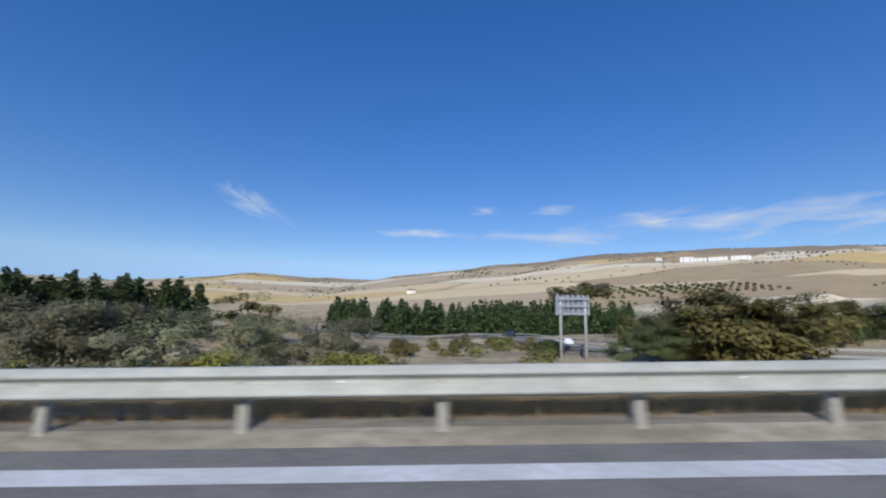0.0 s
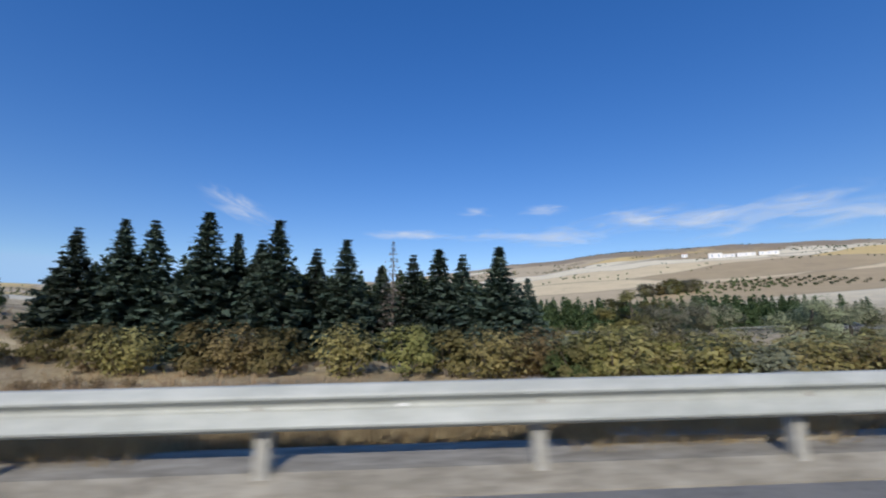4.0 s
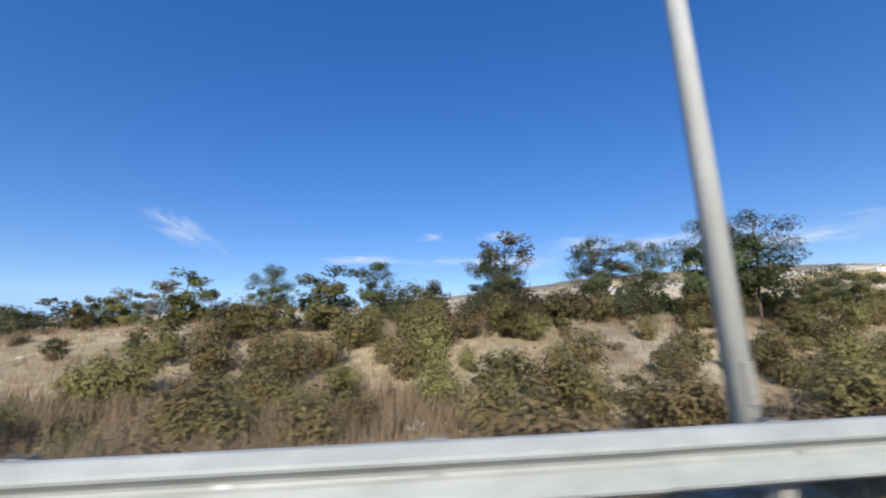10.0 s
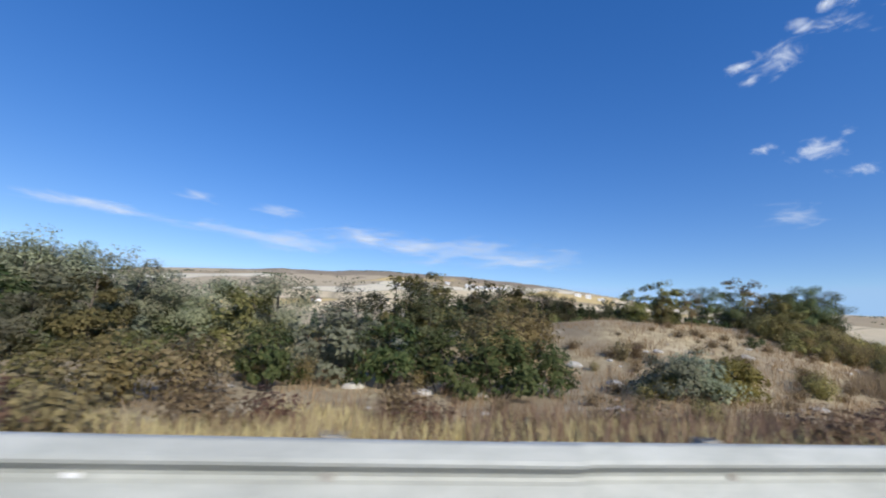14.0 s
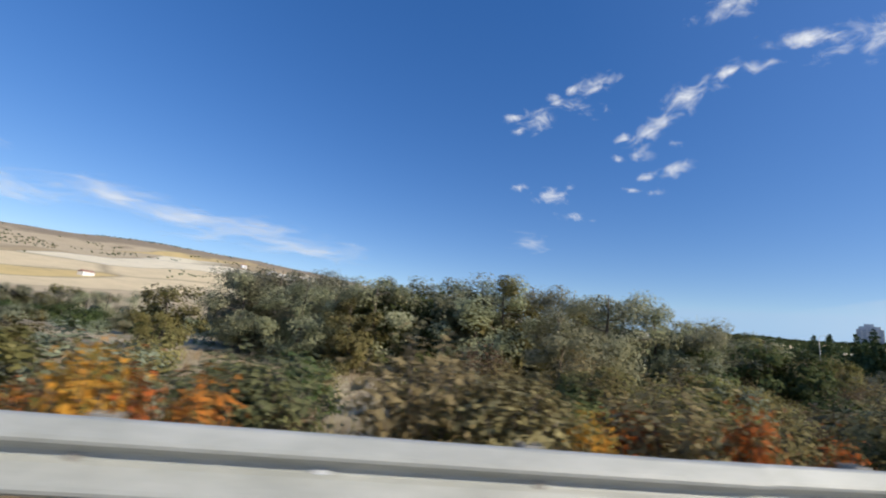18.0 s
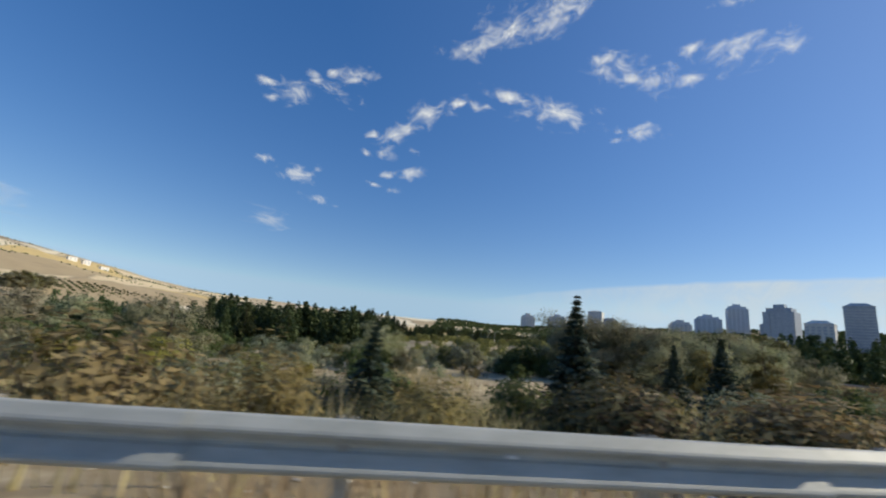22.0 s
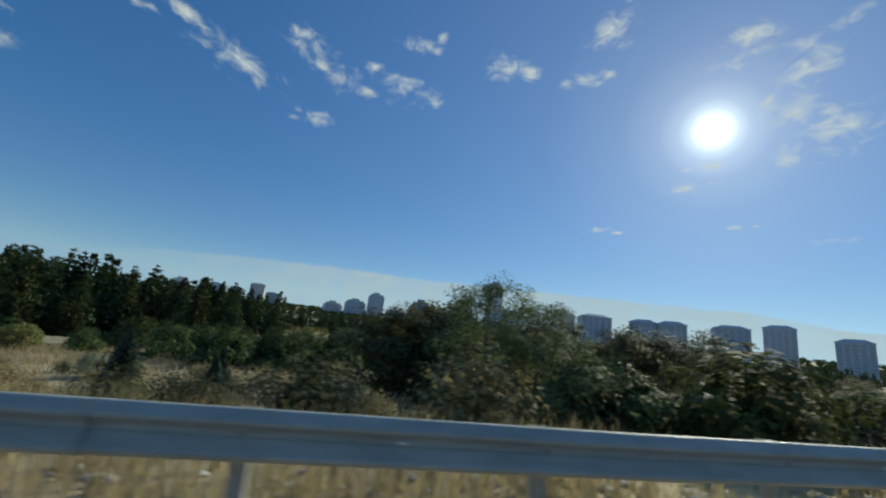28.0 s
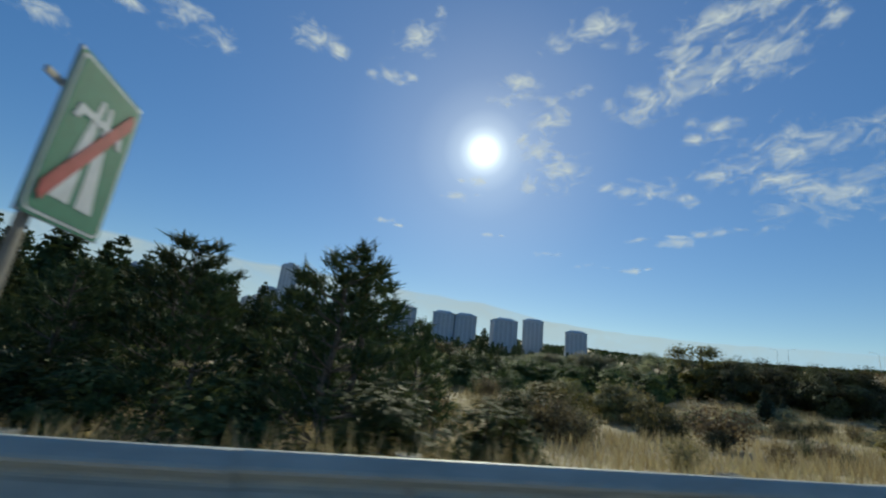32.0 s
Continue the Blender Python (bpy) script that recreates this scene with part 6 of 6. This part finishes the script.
def cloud(bearing, el, w, h, tilt=0.0, mat=M_CLOUD):
    """A cloud w by h degrees across at that bearing and height in the sky, leaning tilt degrees."""
    k = SKY_R * math.pi / 180 * 2.0
    me = mesh_from("cloud", [(-w * k / 2, -h * k / 2, 0), (w * k / 2, -h * k / 2, 0), (w * k / 2, h * k / 2, 0), (-w * k / 2, h * k / 2, 0)], [(0, 1, 2, 3)], mat)
    lay = me.uv_layers.new(name="UVMap")
    for i, q in enumerate(((0, 0), (1, 0), (1, 1), (0, 1))):
        lay.data[i].uv = q
    ob = new("backdrop", me)
    p = SKY_C + bearing_dir(bearing, el) * SKY_R
    ob.matrix_basis = look(p, p * 2 - SKY_C) @ pose(0, 0, 0, 0, 0, tilt)
    return tagged(ob, "thin white fair-weather cloud in the blue sky", "cloud", kind="structure")


PUFFS_A = ((-82.3, 29.6, 6, 3.2, 8), (-90, 33.7, 5.5, 2.6, 5), (-88.7, 31, 5.5, 2.6, -8), (-102.2, 30.5, 8, 3.4, 22), (-97.2, 27.3, 5, 3, 20), (-96.8, 24.6, 5, 2.4, -5),
           (-100.5, 22.5, 5, 2.2, 15), (-98.2, 19.8, 4.5, 1.6, 0), (-84, 19.6, 5, 2.5, 0), (-87.5, 17.1, 4, 1.6, -5), (-108.8, 32.4, 4, 1.5, -20), (-121.7, 31.5, 11, 4.5, -12),
           (-112.7, 41, 12, 5, 25), (-122, 43.5, 10, 5, 30), (-130.5, 36.4, 7, 4.5, -20), (-136.8, 33.7, 7.5, 3.6, -10))
PUFFS_B = ((-145.5, 34.8, 8, 4.2, 5), (-134, 28.1, 5, 2.4, 0), (-146.6, 40.1, 5, 3, 0), (-161.4, 39, 7, 3.8, 0), (-174, 37.5, 5, 3, 0), (-177.5, 42.5, 6, 5, 20), (-176.7, 18.4, 4.5, 0.9, 0),
           (167.7, 18.2, 3, 0.8, 0), (172.5, 23.1, 4, 1.6, 0), (169.4, 25.2, 4, 1.8, 0), (159, 33.9, 6, 5, 20), (161, 29.7, 5, 4, 10), (157, 26.8, 7, 5, 0), (164, 38, 7, 4, 0))
PUFFS_C = ((151.5, 44.6, 9, 5, 0), (145.3, 35.3, 6, 5, 0), (137, 37, 14, 7, 10), (135.6, 42, 12, 5, 5), (129.2, 37, 8, 5, 20), (136, 30.8, 6, 3, 0), (145.3, 24.8, 8, 3.2, -5),
           (128, 27.3, 16, 6, 0), (126.3, 22, 12, 6, -5), (142.3, 18.1, 6, 1.6, 0), (137, 19, 6, 1.4, 0), (158.2, 16.7, 4, 0.9, 0), (152.6, 15.4, 4, 1, 0), (147, 14.6, 3, 0.9, 0))
WISPS = ((24, 13.4, 10, 3, -20), (-3.5, 10.6, 24, 1.4, 0), (-8.2, 13.8, 5, 1.6, 0), (-17.2, 13.6, 6, 2.2, 0), (-20, 10, 11, 2.6, 0), (-26.5, 11.3, 13, 3.2, 5), (-34, 10.8, 11, 3.4, 0),
         (-42, 10.2, 14, 4, 5), (-50, 10.2, 15, 4, 0), (-57, 9.8, 11, 2.8, 0), (-82.4, 13.9, 6, 3, 0),
         (2, 10.8, 14, 1.3, 0), (-14, 10.3, 14, 1.6, -4), (-20, 9.6, 10, 1.5, -6), (-30, 11.4, 9, 2.4, 0), (-38, 10.6, 11, 2.6, 0), (-46, 11.2, 9, 2.2, 0), (-53, 9.4, 10, 2.2, 0))
puff = random.Random(31)
for b, e, w, h, tilt in [(b - 0.9, e + 0.7, w, h, tilt) for b, e, w, h, tilt in PUFFS_A + PUFFS_B] + list(PUFFS_C):
    cloud(b, e, w, h, tilt)
    for k in range(2 if w > 4.5 else 1):
        q = puff.uniform(0.45, 0.8) * puff.choice((-1, 1))
        c, d = math.cos(radians(tilt)), math.sin(radians(tilt))
        cloud(b - w * q * c + puff.uniform(-0.6, 0.6), e + w * q * d * 0.8 + puff.uniform(-0.5, 0.5) * h, w * puff.uniform(0.35, 0.55), h * puff.uniform(0.4, 0.6), tilt + puff.uniform(-10, 10))
for row in WISPS:
    cloud(*row, mat=M_CIRRUS)

# the low cloud bank over the towers
BANK_TOP = ((-245, 5.5), (-215, 6.6), (-203, 7.6), (-195, 9.2), (-185, 9.9), (-172, 10.5), (-160, 10.5), (-141, 10.2), (-130, 9.4), (-120, 8.0), (-112, 6.4), (-100, 4.0))


def bank_material():
    m = cloud_material("low_cloud_bank", (0.25, 1.6, 1), 0.3, 0.22, 0.78, 0.004)
    nt = m.node_tree
    n, l = nt.nodes, nt.links
    n["Emission"].inputs[0].default_value = (0.74, 0.86, 1.0, 1)
    sep = n.new("ShaderNodeSeparateXYZ")
    tc = n.new("ShaderNodeTexCoord")
    l.new(tc.outputs["UV"], sep.inputs[0])
    ramp = n.new("ShaderNodeValToRGB")
    e = ramp.color_ramp.elements
    e[0].position, e[0].color = 0.0, (0, 0, 0, 1)
    e[1].position, e[1].color = 1.0, (0, 0, 0, 1)
    for p, v in ((0.2, 0.55), (0.8, 0.75), (0.95, 0.85)):
        k = e.new(p)
        k.color = (v, v, v, 1)
    l.new(sep.outputs[1], ramp.inputs[0])
    mul = n.new("ShaderNodeMath")
    mul.operation = "MULTIPLY"
    noise_node = [q for q in n if q.bl_idname == "ShaderNodeTexNoise"][0]
    mr = n.new("ShaderNodeMapRange")
    mr.inputs["From Min"].default_value, mr.inputs["From Max"].default_value = 0.3, 0.6
    mr.inputs["To Min"].default_value = 0.55
    l.new(noise_node.outputs[0], mr.inputs[0])
    l.new(mr.outputs[0], mul.inputs[0])
    l.new(ramp.outputs[0], mul.inputs[1])
    mix = [q for q in n if q.bl_idname == "ShaderNodeMixShader"][0]
    ends = n.new("ShaderNodeValToRGB")
    f = ends.color_ramp.elements
    f[0].position, f[0].color = 0.0, (0.2, 0.2, 0.2, 1)
    f[1].position, f[1].color = 0.93, (0, 0, 0, 1)
    for p, v in ((0.25, 1.0), (0.7, 1.0)):
        k = f.new(p)
        k.color = (v, v, v, 1)
    l.new(sep.outputs[0], ends.inputs[0])
    fade = n.new("ShaderNodeMath")
    fade.operation = "MULTIPLY"
    l.new(mul.outputs[0], fade.inputs[0])
    l.new(ends.outputs[0], fade.inputs[1])
    l.new(fade.outputs[0], mix.inputs[0])
    return m


def cloud_bank():
    bt = np.array(BANK_TOP)
    vs, fs, uvs = [], [], []
    nb, nv = 90, 6
    for i in range(nb + 1):
        bearing = -245 + 145 * i / nb
        top = float(np.interp(bearing, bt[:, 0], bt[:, 1])) + 0.25 * noise.noise(Vector((bearing * 0.35, 0, 1))) + 0.12 * noise.noise(Vector((bearing * 1.3, 0, 4)))
        for j in range(nv + 1):
            vs.append(tuple(SKY_C + bearing_dir(bearing, 1.0 + (top - 1.0) * j / nv) * (SKY_R + 150)))
    for i in range(nb):
        for j in range(nv):
            a = i * (nv + 1) + j
            fs.append((a, a + nv + 1, a + nv + 2, a + 1))
            uvs += [(i / nb, j / nv), ((i + 1) / nb, j / nv), ((i + 1) / nb, (j + 1) / nv), (i / nb, (j + 1) / nv)]
    me = mesh_from("cloud_bank", vs, fs, bank_material())
    lay = me.uv_layers.new(name="UVMap")
    for i, q in enumerate(uvs):
        lay.data[i].uv = q
    return tagged(new("backdrop", me), "low pale cloud bank along the horizon", "cloud", kind="structure")


cloud_bank()


def sun_sheet():
    """The sun's own glare in the sky: a disc that fades outwards."""
    m = bpy.data.materials.new("sun_glare")
    m.use_nodes = True
    nt = m.node_tree
    n, l = nt.nodes, nt.links
    n.remove(n["Principled BSDF"])
    tc = n.new("ShaderNodeTexCoord")
    uv = n.new("ShaderNodeVectorMath")
    uv.operation = "MULTIPLY_ADD"
    uv.inputs[1].default_value, uv.inputs[2].default_value = (2, 2, 0), (-1, -1, 0)
    l.new(tc.outputs["UV"], uv.inputs[0])
    ln = n.new("ShaderNodeVectorMath")
    ln.operation = "LENGTH"
    l.new(uv.outputs[0], ln.inputs[0])
    ramp = n.new("ShaderNodeValToRGB")
    e = ramp.color_ramp.elements
    e[0].position, e[0].color = 0.0, (1, 1, 1, 1)
    e[1].position, e[1].color = 1.0, (0, 0, 0, 1)
    for p, v in ((0.01, 1.0), (0.02, 0.6), (0.03, 0.36), (0.044, 0.21), (0.07, 0.12), (0.12, 0.07), (0.24, 0.04), (0.45, 0.023), (0.7, 0.009)):
        k = e.new(p)
        k.color = (v, v, v * 0.98, 1)
    l.new(ln.outputs["Value"], ramp.inputs[0])
    em = n.new("ShaderNodeEmission")
    l.new(ramp.outputs[0], em.inputs[0])
    em.inputs[1].default_value = 2.2
    tr = n.new("ShaderNodeBsdfTransparent")
    ad = n.new("ShaderNodeAddShader")
    l.new(em.outputs[0], ad.inputs[0])
    l.new(tr.outputs[0], ad.inputs[1])
    l.new(ad.outputs[0], n["Material Output"].inputs[0])
    vs, fs, uvs = [], [], []
    nr, na, reach = 44, 48, 80.0
    m0 = look((0, 0, 0), SUN_DIR).to_3x3()
    for i in range(nr + 1):
        q = radians(reach * i / nr)
        for j in range(na):
            a = 2 * math.pi * j / na
            d = m0 @ Vector((math.sin(q) * math.cos(a), math.sin(q) * math.sin(a), -math.cos(q)))
            vs.append(tuple(SKY_C + d * (SKY_R + 200)))
            uvs.append((0.5 + 0.5 * i / nr * math.cos(a), 0.5 + 0.5 * i / nr * math.sin(a)))
    for i in range(nr):
        for j in range(na):
            fs.append((i * na + j, i * na + (j + 1) % na, (i + 1) * na + (j + 1) % na, (i + 1) * na + j))
    me = mesh_from("sun_disc", vs, fs, m)
    lay = me.uv_layers.new(name="UVMap")
    for lp in me.loops:
        lay.data[lp.index].uv = uvs[lp.vertex_index]
    ob = new("backdrop", me)
    return tagged(ob, "glaring white sun in the hazy sky", "sun", kind="structure")


sun_sheet()
